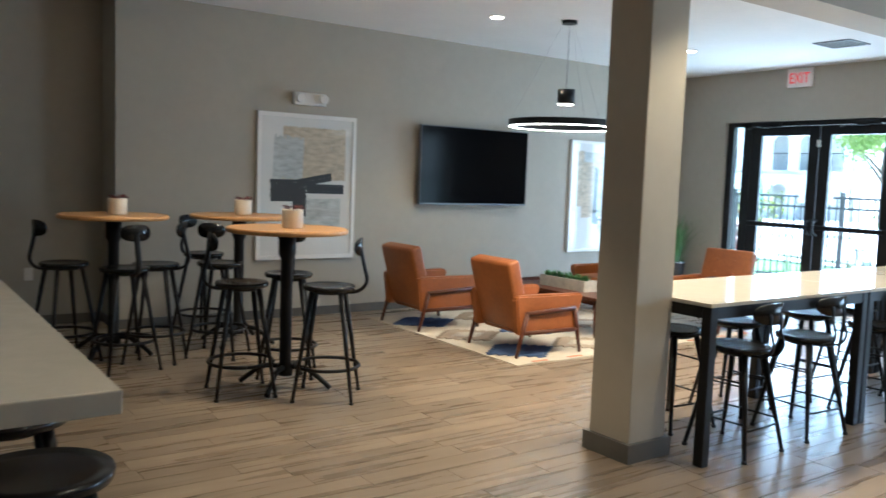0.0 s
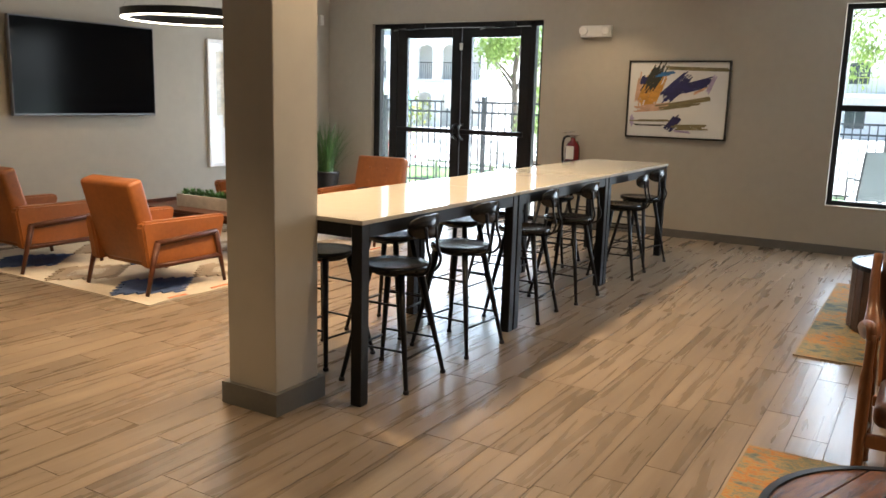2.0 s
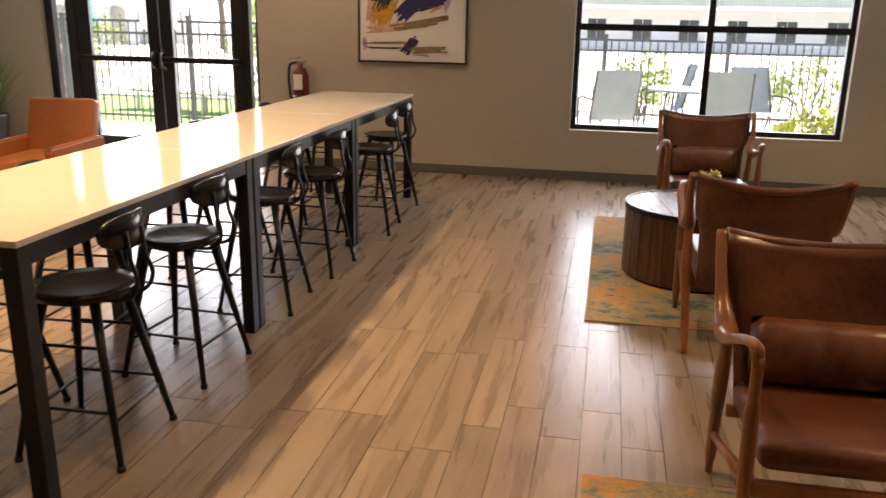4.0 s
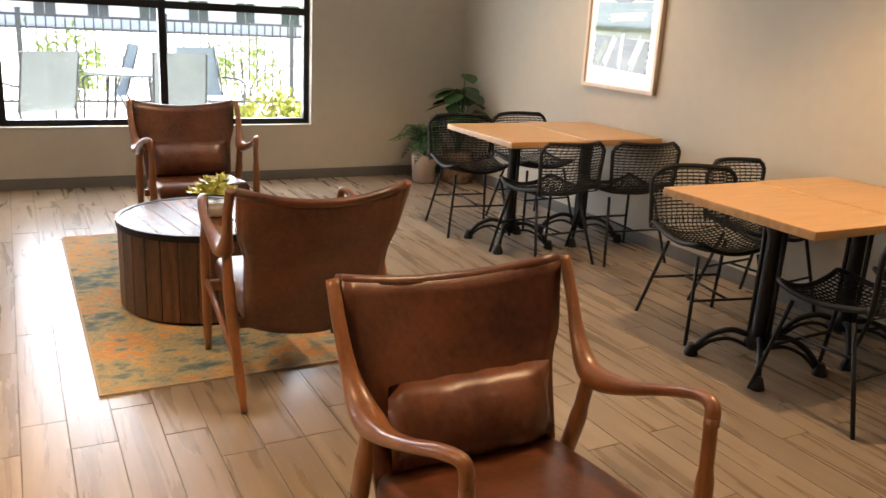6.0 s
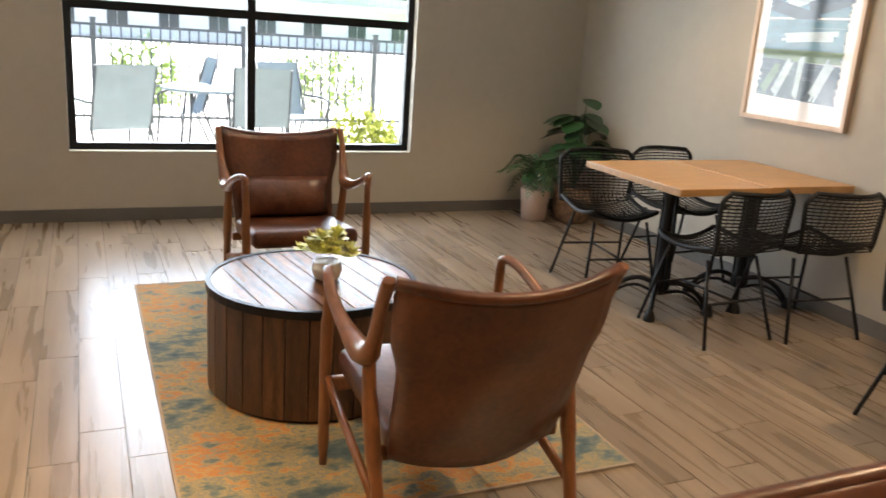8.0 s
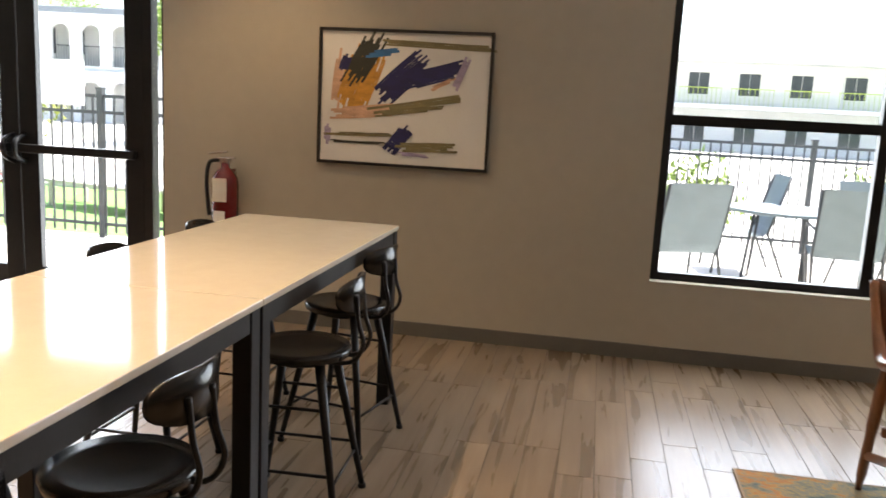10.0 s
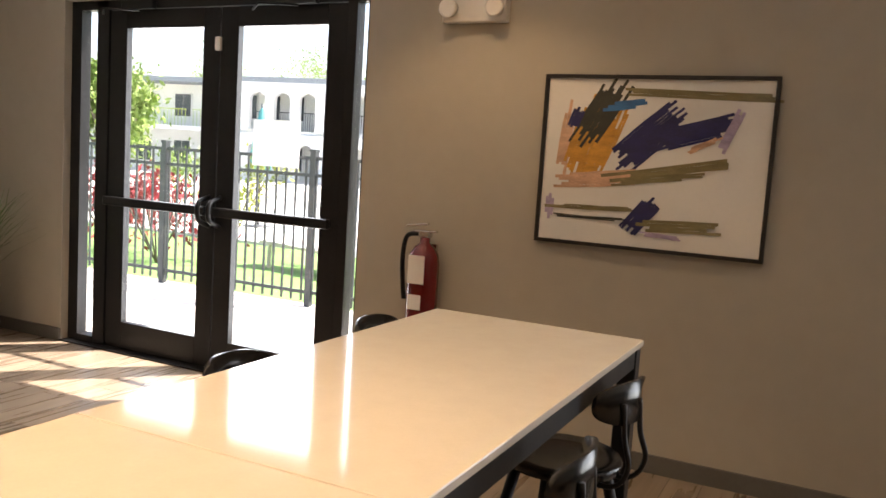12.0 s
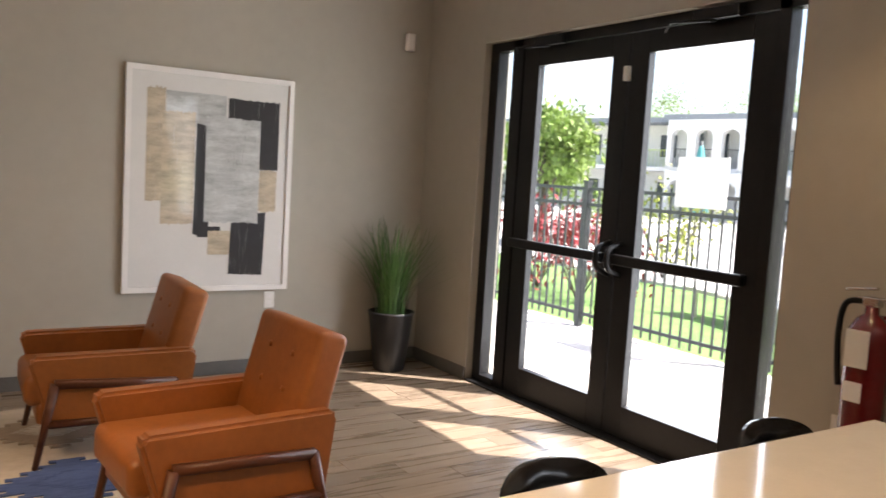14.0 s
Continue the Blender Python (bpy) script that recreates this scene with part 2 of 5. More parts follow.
SOIL = material("potting_soil", (0.03, 0.022, 0.016), 0.95, vary=0.4, scale=60, bump=0.6)
CREAMJAR = material("cream_ceramic_jar", (0.72, 0.66, 0.56), 0.35, vary=0.05)
REDLEAF = material("dark_red_foliage", (0.12, 0.015, 0.012), 0.5, vary=0.5, scale=20, per=0.3)
LAMPGLOW = glowing("warm_lamp_glow", (1.0, 0.82, 0.58), 6.0)
RINGGLOW = glowing("ring_diffuser_glow", (1.0, 0.86, 0.66), 3.5)
EXITRED = glowing("exit_letter_red", (1.0, 0.02, 0.02), 0.12)
RUGA = rug_material("distressed_multicolour_rug", [(0.36, (0.04, 0.07, 0.085)), (0.44, (0.10, 0.135, 0.135)), (0.475, (0.19, 0.19, 0.145)), (0.50, (0.34, 0.26, 0.125)), (0.52, (0.16, 0.185, 0.17)), (0.545, (0.38, 0.27, 0.12)), (0.575, (0.42, 0.16, 0.05)), (0.60, (0.27, 0.24, 0.16)), (0.65, (0.09, 0.13, 0.14))], 4.6, (2.6, 1.5, 1))
RUGCREAM = rug_material("cream_wool_rug", [(0.3, (0.42, 0.37, 0.30)), (0.7, (0.60, 0.54, 0.45))], 14, (1, 1, 1))
RUGBLUE = rug_material("indigo_wool", [(0.3, (0.035, 0.055, 0.13)), (0.7, (0.085, 0.125, 0.26))], 14, (1, 3, 1))
RUGTAN = rug_material("tan_wool", [(0.3, (0.28, 0.22, 0.16)), (0.7, (0.38, 0.31, 0.24))], 14, (1, 3, 1))
RUGRUST = rug_material("rust_wool", [(0.3, (0.40, 0.12, 0.05)), (0.7, (0.55, 0.20, 0.09))], 14, (1, 3, 1))
CONCRETE = material("sunlit_concrete", (0.55, 0.53, 0.49), 0.9, vary=0.1, scale=0.8, bump=0.2)
TURF = material("green_turf", (0.13, 0.24, 0.06), 0.95, vary=0.35, scale=3, bump=0.7, bump_scale=180)
STUCCO = material("white_stucco", (0.72, 0.71, 0.69), 0.9, vary=0.05, scale=1, bump=0.2)
GREYSTUCCO = material("blue_grey_stucco", (0.22, 0.24, 0.27), 0.9, vary=0.06, scale=1)
DARKGLASS = material("dark_window_glass", (0.05, 0.06, 0.07), 0.1, vary=0.1)
TREELEAF = material("tree_leaf", (0.20, 0.29, 0.06), 0.6, vary=0.45, scale=2.5)
REDSHRUB = material("red_shrub_leaf", (0.28, 0.025, 0.03), 0.6, vary=0.5, scale=2.5)
YELLOWSHRUB = material("yellow_shrub_leaf", (0.27, 0.30, 0.05), 0.6, vary=0.4, scale=2.5)
BARK = material("grey_bark", (0.10, 0.08, 0.06), 0.9, vary=0.3, scale=10, bump=0.5)
FENCEM = material("charcoal_fence_paint", (0.05, 0.055, 0.06), 0.5, vary=0.1)
TEAL = material("teal_canvas", (0.10, 0.36, 0.38), 0.85, vary=0.1)
SLING = material("grey_sling_fabric", (0.17, 0.21, 0.23), 0.8, vary=0.1, bump=0.2, bump_scale=200)
SIGNW = material("white_sign_board", (0.75, 0.75, 0.75), 0.6, vary=0.03)
LIMEP = material("lime_paint", (0.45, 0.55, 0.10), 0.7, vary=0.08)

# ---- mesh helpers ----
def B():
    return bmesh.new()


def box(bm, x0, x1, y0, y1, z0, z1, bevel=0.0, seg=2, m=None):
    vs = bmesh.ops.create_cube(bm, size=1)["verts"]
    mat = Matrix.Translation(((x0 + x1) / 2, (y0 + y1) / 2, (z0 + z1) / 2)) @ Matrix.Diagonal((abs(x1 - x0), abs(y1 - y0), abs(z1 - z0), 1))
    bmesh.ops.transform(bm, matrix=(m or Matrix()) @ mat, verts=vs)
    if bevel:
        es = {e for v in vs for e in v.link_edges}
        bmesh.ops.bevel(bm, geom=list(es), offset=bevel, segments=seg, profile=0.5, affect="EDGES")
    return bm


def tube(bm, pts, r, n=8, flat=1.0):
    """A rod through pts; r one radius or one for each point; flat squeezes it sideways."""
    pts = [Vector(p) for p in pts]
    rs = r if isinstance(r, (list, tuple)) else [r] * len(pts)
    rings, up = [], None
    for i, p in enumerate(pts):
        d = (pts[min(i + 1, len(pts) - 1)] - pts[max(i - 1, 0)]).normalized()
        if up is None:
            up = Vector((0, 0, 1)) if abs(d.z) < 0.9 else Vector((1, 0, 0))
        s = d.cross(up).normalized()
        up = s.cross(d).normalized()
        rings.append([bm.verts.new(p + rs[i] * (math.cos(a) * s * flat + math.sin(a) * up)) for a in (2 * math.pi * k / n for k in range(n))])
    for a, b in zip(rings, rings[1:]):
        for k in range(n):
            f = bm.faces.new((a[k], a[(k + 1) % n], b[(k + 1) % n], b[k]))
            f.smooth = True
    bm.faces.new(rings[0][::-1])
    bm.faces.new(rings[-1])
    return bm


def curve(pts, k=6):
    """Points of a smooth line through pts."""
    P = [Vector(p) for p in pts]
    P = [2 * P[0] - P[1]] + P + [2 * P[-1] - P[-2]]
    out = []
    for i in range(1, len(P) - 2):
        a, b, c, d = P[i - 1:i + 3]
        for j in range(k):
            t = j / k
            out.append(0.5 * (2 * b + (c - a) * t + (2 * a - 5 * b + 4 * c - d) * t * t + (3 * b - a - 3 * c + d) * t ** 3))
    return out + [P[-2]]


def lathe(bm, prof, n=28, c=(0, 0, 0), smooth=True):
    rings = []
    for r, z in prof:
        rings.append([bm.verts.new((c[0] + r * math.cos(2 * math.pi * k / n), c[1] + r * math.sin(2 * math.pi * k / n), c[2] + z)) for k in range(n)])
    for a, b in zip(rings, rings[1:]):
        for k in range(n):
            f = bm.faces.new((a[k], a[(k + 1) % n], b[(k + 1) % n], b[k]))
            f.smooth = smooth
    bm.faces.new(rings[0][::-1])
    bm.faces.new(rings[-1])
    return bm


def prism(bm, outline, depth, m=None):
    """A flat outline in x and z, given thickness along y."""
    m = m or Matrix()
    a = [bm.verts.new(m @ Vector((x, 0, z))) for x, z in outline]
    b = [bm.verts.new(m @ Vector((x, depth, z))) for x, z in outline]
    bm.faces.new(a)
    bm.faces.new(b[::-1])
    for i in range(len(a)):
        j = (i + 1) % len(a)
        bm.faces.new((a[j], a[i], b[i], b[j]))
    return bm


def finish(name, bm, mat, smooth=False):
    bmesh.ops.recalc_face_normals(bm, faces=bm.faces)
    me = bpy.data.meshes.new(name)
    bm.to_mesh(me)
    bm.free()
    me.materials.append(mat)
    if smooth:
        for p in me.polygons:
            p.use_smooth = True
    return me


def part(name, bm, mat, parent, label="", smooth=False):
    ob = new(name, finish(name, bm, mat, smooth))
    ob.parent = parent
    if label:
        ob["label"] = label
    return ob


def thing(name, label, category, m=None, group="", kind=""):
    ob = new(name)
    ob.empty_display_size = 0.1
    ob.matrix_basis = m or Matrix()
    return tagged(ob, label, category, group, kind)


def solid(name, bm, mat, label="", category="", kind="", group="", smooth=False):
    return tagged(new(name, finish(name, bm, mat, smooth)), label, category, group, kind)

# ---- the room ----
E, N, S, W = 10.53, 8.48, -1.905, -2.2
T = 0.22
DY0, DY1, DZ = 5.285, 7.75, 2.385
WY0, WY1, WZ0, WZ1 = -0.385, 2.09, 0.49, 2.46


def wall(name, boxes, label):
    bm = B()
    for b in boxes:
        box(bm, *b)
    return solid(name, bm, WALL, label, "wall", "structure")


wall("wall_east", [(E, E + T, DY1, N + T, 0, CEIL), (E, E + T, DY0, DY1, DZ, CEIL), (E, E + T, WY1, DY0, 0, CEIL), (E, E + T, WY0, WY1, 0, WZ0),
                   (E, E + T, WY0, WY1, WZ1, CEIL), (E, E + T, S - T, WY0, 0, CEIL)], "greige painted wall with door and window openings")
wall("wall_north", [(2.68, E, N, N + T, 0, CEIL), (2.68, 2.90, N + T, 8.98, 0, CEIL)], "greige painted wall behind the lounge")
wall("wall_alcove", [(W, 2.90, 8.98, 8.98 + T, 0, CEIL)], "greige painted wall set back behind the bar tables")
wall("wall_south", [(W, E, S - T, S, 0, CEIL)], "greige painted wall behind the dining tables")
wall("wall_west", [(W - T, W, S - T, 8.98 + T, 0, CEIL)], "plain greige painted wall closing the room")
bm = B()
box(bm, W - T, E + T, S - T, 8.98 + T, CEIL, CEIL + 0.2)
solid("ceiling", bm, CEILING, "flat white painted ceiling", "ceiling", "structure")
bm = B()
box(bm, W, E, 3.63, 3.95, 2.675, CEIL)
solid("beam", bm, WALL, "greige boxed ceiling beam over the column", "beam", "structure")
col = thing("column", "square greige painted column with dark base", "column", kind="structure")
bm = B()
box(bm, 4.168, 4.463, 3.637, 3.93, 0, 2.675, 0.004, 1)
part("shaft", bm, WALL, col)
bm = B()
for b in ((4.143, 4.488, 3.612, 3.637, 0, 0.105), (4.143, 4.488, 3.93, 3.955, 0, 0.105), (4.143, 4.168, 3.637, 3.93, 0, 0.105), (4.463, 4.488, 3.637, 3.93, 0, 0.105)):
    box(bm, *b)
part("base_trim", bm, BASEB, col, "dark grey base trim")
bm = B()
BH, BT = 0.09, 0.014
for b in ((2.68, E, N - BT, N, 0, BH), (E - BT, E, DY1, N - BT, 0, BH), (E - BT, E, S + BT, DY0, 0, BH), (W, E, S, S + BT, 0, BH), (W, 2.68, 8.98 - BT, 8.98, 0, BH), (2.666, 2.68, N, 8.98 - BT, 0, BH)):
    box(bm, *b)
solid("baseboard", bm, BASEB, "dark grey vinyl baseboard along the walls", "baseboard", "structure")

# double glass door with sidelights
door = thing("door_1", "black aluminium glass double door with sidelights, closed", "door", kind="structure")
FX0, FX1 = E + 0.07, E + 0.13
bm = B()
for b in ((DY0, DY0 + 0.045), (7.655, DY1), (5.405, 5.47), (7.39, 7.50)):
    box(bm, FX0 - 0.01, FX1 + 0.01, b[0], b[1], 0, DZ)
box(bm, FX0 - 0.01, FX1 + 0.01, DY0 + 0.045, 7.655, DZ - 0.06, DZ)
for b in ((DY0 + 0.045, 5.405), (7.50, 7.655)):
    box(bm, FX0 - 0.02, FX1 + 0.02, b[0], b[1], 0, 0.06)
part("door_frame", bm, ALU, door)
for y0, y1 in ((5.475, 6.415), (6.425, 7.385)):
    A0, A1 = (0.135, 0.14) if y0 < 6 else (0.135, 0.155)
    bm = B()
    box(bm, FX0, FX1 - 0.01, y0, y0 + A0, 0.012, DZ - 0.065, 0.003, 1)
    box(bm, FX0, FX1 - 0.01, y1 - A1, y1, 0.012, DZ - 0.065, 0.003, 1)
    box(bm, FX0, FX1 - 0.01, y0 + A0, y1 - A1, 2.20, DZ - 0.065)
    box(bm, FX0, FX1 - 0.01, y0 + A0, y1 - A1, 0.012, 0.20)
    leaf = part("door_leaf", bm, ALU, door)
    bm = B()
    box(bm, FX0 + 0.02, FX0 + 0.028, y0 + A0, y1 - A1, 0.20, 2.20)
    g = part("pane", bm, GLASS, leaf, "clear glass pane")
    g.visible_shadow = False
    bm = B()
    box(bm, FX0 - 0.075, FX0 - 0.035, y0 + 0.03, y1 - 0.03, 1.01, 1.07, 0.01)
    for yy in (y0 + 0.05, y1 - 0.10):
        box(bm, FX0 - 0.04, FX0, yy, yy + 0.05, 1.015, 1.065)
    part("push_bar", bm, BLACK, leaf, "black push bar")
    mid = y1 - 0.04 if y0 < 6 else y0 + 0.04
    bm = B()
    tube(bm, curve([(FX0, mid, 0.94), (FX0 - 0.09, mid, 0.98), (FX0 - 0.11, mid, 1.04), (FX0 - 0.09, mid, 1.10), (FX0, mid, 1.13)]), 0.016, 8)
    part("pull_guard", bm, BLACK, leaf)
    bm = B()
    tube(bm, [(FX1 + 0.0, mid, 0.86), (FX1 + 0.09, mid, 0.86), (FX1 + 0.09, mid, 1.22), (FX1 + 0.0, mid, 1.22)], 0.014, 8)
    part("outer_handle", bm, BLACK, leaf)
    bm = B()
    cy = y0 + 0.18 if y0 < 6 else y1 - 0.45
    box(bm, FX0 - 0.07, FX0 - 0.03, cy, cy + 0.28, DZ - 0.075, DZ - 0.015, 0.006)
    tube(bm, [(FX0 - 0.05, cy + 0.14, DZ - 0.08), (FX0 - 0.17, cy + 0.33, DZ - 0.085), (FX0 - 0.02, cy + 0.5, DZ - 0.09)], 0.008, 6)
    part("door_closer", bm, BLACK, leaf, "black closer with folded arm")
for y0, y1 in ((DY0 + 0.045, 5.405), (7.50, 7.655)):
    bm = B()
    box(bm, FX0 + 0.02, FX0 + 0.028, y0, y1, 0.06, DZ - 0.06)
    g = part("sidelight_pane", bm, GLASS, door, "narrow clear glass pane")
    g.visible_shadow = False
bm = B()
box(bm, FX0 - 0.03, FX0, 6.40, 6.44, 2.05, 2.135, 0.008)
part("door_sensor", bm, WHITEP, door, "small white contact sensor")
bm = B()
box(bm, E - 0.01, E + T, DY0, DY1, 0.001, 0.011)
part("threshold", bm, ALU, door)

# window with four panes
win = thing("window_1", "black aluminium window with four panes", "window", kind="structure")
bm = B()
WX0, WX1 = E + 0.07, E + 0.13
F = 0.05
for b in ((WY0, WY1, WZ0, WZ0 + F), (WY0, WY1, WZ1 - F, WZ1), (WY0, WY0 + F, WZ0 + F, WZ1 - F), (WY1 - F, WY1, WZ0 + F, WZ1 - F)):
    box(bm, WX0, WX1, *b)
YM, ZM = 0.86, 1.462
box(bm, WX0, WX1, YM - 0.03, YM + 0.03, WZ0 + F, WZ1 - F)
box(bm, WX0 + 0.003, WX1 - 0.003, WY0 + F, YM - 0.03, ZM - 0.03, ZM + 0.03)
box(bm, WX0 + 0.003, WX1 - 0.003, YM + 0.03, WY1 - F, ZM - 0.03, ZM + 0.03)
part("window_frame", bm, ALU, win)
for y0, y1 in ((WY0 + F, YM - 0.03), (YM + 0.03, WY1 - F)):
    for z0, z1 in ((WZ0 + F, ZM - 0.03), (ZM + 0.03, WZ1 - F)):
        bm = B()
        box(bm, WX0 + 0.025, WX0 + 0.032, y0, y1, z0, z1)
        g = part("pane", bm, GLASS, win)
        g.visible_shadow = False
bm = B()
box(bm, E - 0.004, WX0, WY0 - 0.0, WY1, WZ0 - 0.012, WZ0 + 0.004, 0.002, 1)
part("window_sill", bm, WALL, win)

# ---- ceiling fittings ----
for lx, ly, watts in DOWNLIGHTS:
    d = thing("downlight", "round recessed white ceiling downlight", "downlight", Matrix.Translation((lx, ly, CEIL)), "ceiling downlights")
    bm = B()
    lathe(bm, [(0.085, -0.006), (0.085, 0.0), (0.06, 0.0), (0.06, -0.006)][::-1], 24)
    part("trim_ring", bm, WHITEP, d)
    bm = B()
    lathe(bm, [(0.058, -0.011), (0.058, -0.007)], 20)
    part("lens", bm, LAMPGLOW, d).visible_shadow = False
for vx, vy in ((9.2, 5.45),):
    v = thing("ceiling_vent", "square dark ceiling air vent", "vent", Matrix.Translation((vx, vy, CEIL)))
    bm = B()
    for b in ((-0.2, 0.2, -0.2, -0.17), (-0.2, 0.2, 0.17, 0.2), (-0.2, -0.17, -0.17, 0.17), (0.17, 0.2, -0.17, 0.17)):
        box(bm, *b, -0.012, 0)
    part("frame", bm, TVRIM, v)
    for k in range(7):
        bm = B()
        box(bm, -0.17, 0.17, -0.15 + k * 0.046, -0.125 + k * 0.046, -0.010, -0.001)
        part("slat", bm, BASEB, v)
pl = thing("pendant_light", "black ring pendant light with drum canister", "pendant light", Matrix.Translation((6.42, 6.62, 0)))
bm = B()
lathe(bm, [(0.075, CEIL - 0.03), (0.075, CEIL)], 24)
part("canopy", bm, BLACK, pl)
bm = B()
lathe(bm, [(0.085, 2.255), (0.085, 2.395), (0.02, 2.40)], 28)
part("canister", bm, BLACK, pl)
bm = B()
lathe(bm, [(0.07, 2.247), (0.07, 2.254)], 24)
part("canister_lens", bm, LAMPGLOW, pl)
RR = 0.55
bm = B()
prof = [(RR, 2.03), (RR, 2.09), (RR - 0.05, 2.09), (RR - 0.05, 2.03), (RR, 2.03)]
rings = [[bm.verts.new((r * math.cos(a), r * math.sin(a), z)) for a in (2 * math.pi * k / 64 for k in range(64))] for r, z in prof[:4]]
for i in range(4):
    a, b = rings[i], rings[(i + 1) % 4]
    for k in range(64):
        bm.faces.new((a[k], a[(k + 1) % 64], b[(k + 1) % 64], b[k]))
part("ring", bm, BLACK, pl)
bm = B()
rings = [[bm.verts.new((r * math.cos(a), r * math.sin(a), z)) for a in (2 * math.pi * k / 64 for k in range(64))] for r, z in ((RR - 0.05, 2.023), (RR - 0.005, 2.023), (RR - 0.005, 2.028), (RR - 0.05, 2.028))]
for i in range(4):
    a, b = rings[i], rings[(i + 1) % 4]
    for k in range(64):
        bm.faces.new((a[k], a[(k + 1) % 64], b[(k + 1) % 64], b[k]))
part("ring_diffuser", bm, RINGGLOW, pl, "warm glowing diffuser")
for k in range(3):
    a = 2 * math.pi * k / 3 + 0.4
    bm = B()
    tube(bm, [(RR * math.cos(a) * 0.96, RR * math.sin(a) * 0.96, 2.09), (0.06 * math.cos(a), 0.06 * math.sin(a), CEIL - 0.03)], 0.0008, 5)
    part("cable", bm, TVRIM, pl)
bm = B()
tube(bm, [(0, 0, 2.395), (0, 0, CEIL - 0.03)], 0.003, 5)
part("cord", bm, TVRIM, pl)

# ---- things on the walls ----
def framed(name, label, m, w, h, frame_mat, bar, strokes, mat_margin=0.0):
    """A framed picture; its back on the wall at y=0, facing -y, from its lower left corner."""
    ob = thing(name, label, "picture", m)
    bm = B()
    d = 0.035
    box(bm, 0, w, -d, 0, 0, bar)
    box(bm, 0, w, -d, 0, h - bar, h)
    box(bm, 0, bar, -d, 0, bar, h - bar)
    box(bm, w - bar, w, -d, 0, bar, h - bar)
    part("frame", bm, frame_mat, ob)
    bm = B()
    box(bm, bar, w - bar, -0.02, -0.004, bar, h - bar)
    part("paper", bm, PAPER, ob, "off-white art paper under glazing")
    for i, (colour, u0, v0, u1, v1, wide, rag) in enumerate(strokes):
        bm = B()
        stroke(bm, u0 * w, v0 * h, u1 * w, v1 * h, wide * h, rag, i, -0.0206 - 0.0003 * i)
        tagged(part("brush_stroke", bm, colour, ob), kind="stuff")
    return ob


def stroke(bm, x0, z0, x1, z1, wide, rag, seed, y):
    """A dragged brush mark with frayed ends and uneven sides."""
    rnd = random.Random(seed * 7 + 3)
    d = Vector((x1 - x0, 0, z1 - z0))
    ln = d.length
    d.normalize()
    s = Vector((-d.z, 0, d.x))
    nb = max(3, int(wide / 0.012))
    for k in range(nb):
        a0, a1 = -wide / 2 + wide * k / nb, -wide / 2 + wide * (k + 1) / nb
        e0, e1 = rnd.uniform(-rag, rag) * ln, ln + rnd.uniform(-rag, rag) * ln
        n = 5
        lo, hi = [], []
        for j in range(n + 1):
            q = e0 + (e1 - e0) * j / n
            bow = 0.05 * ln * rag * math.sin(3 * q / ln + seed)
            p = Vector((x0, y, z0)) + d * q + s * (a0 + bow)
            lo.append(bm.verts.new(p + s * rnd.uniform(-0.002, 0.001)))
            hi.append(bm.verts.new(p + s * (a1 - a0 + rnd.uniform(-0.001, 0.002) * (4 * rag + 0.3))))
        for j in range(n):
            bm.faces.new((lo[j], lo[j + 1], hi[j + 1], hi[j]))


def ink(name, rgb):
    return material(name, rgb, 0.6, vary=0.3, scale=9, stretch=(1, 1, 3), coat=1.0)


NAVY, OCHRE, OLIVE, PEACH, LILAC, DKGREEN, BLUE = (ink("navy_paint", (0.018, 0.018, 0.10)), ink("ochre_paint", (0.55, 0.27, 0.04)), ink("olive_paint", (0.20, 0.17, 0.08)),
    ink("peach_paint", (0.58, 0.36, 0.24)), ink("lilac_paint", (0.40, 0.33, 0.48)), ink("green_black_paint", (0.035, 0.035, 0.025)), ink("cerulean_paint", (0.03, 0.14, 0.34)))
INKB, SAND, PALEG = ink("black_ink", (0.015, 0.015, 0.018)), ink("sand_wash", (0.52, 0.44, 0.32)), ink("pale_grey_wash", (0.50, 0.52, 0.51))
SEA, MIST, FERN, SHADOWB = ink("sea_blue_print", (0.07, 0.17, 0.23)), ink("pale_mist_print", (0.42, 0.52, 0.55)), ink("fern_print", (0.12, 0.19, 0.10)), ink("blue_black_print", (0.02, 0.035, 0.05))
face_w = lambda y, z: pose(E, y, z, 0, 0, -90)   # on the east wall
face_s = lambda x, z: pose(x, N, z)              # on the north wall
face_n = lambda x, z: pose(x, S, z, 0, 0, 180)   # on the south wall
framed("framed_painting", "abstract navy and ochre painting in thin black frame", face_w(4.212, 1.082), 1.095, 0.835, FRAMEB, 0.018,
       [(PEACH, .10, .45, .13, .80, .07, .2), (OCHRE, .17, .44, .24, .80, .17, .25), (OCHRE, .24, .42, .33, .74, .12, .3), (DKGREEN, .19, .62, .33, .93, .17, .22), (BLUE, .30, .82, .44, .84, .05, .2),
        (NAVY, .14, .70, .17, .80, .07, .2), (NAVY, .38, .52, .60, .78, .18, .18), (NAVY, .52, .62, .82, .74, .12, .15), (OLIVE, .42, .90, .96, .89, .045, .12), (LILAC, .80, .62, .86, .82, .05, .2),
        (PEACH, .10, .38, .44, .42, .09, .2), (OLIVE, .36, .42, .82, .52, .055, .15), (OLIVE, .38, .39, .68, .44, .04, .2), (PEACH, .66, .58, .78, .66, .03, .2), (LILAC, .06, .16, .06, .28, .05, .2),
        (OLIVE, .08, .22, .46, .24, .025, .15), (DKGREEN, .06, .17, .40, .17, .018, .15), (NAVY, .43, .12, .53, .28, .11, .15), (OLIVE, .50, .15, .80, .16, .07, .15), (LILAC, .50, .10, .66, .09, .025, .2)])
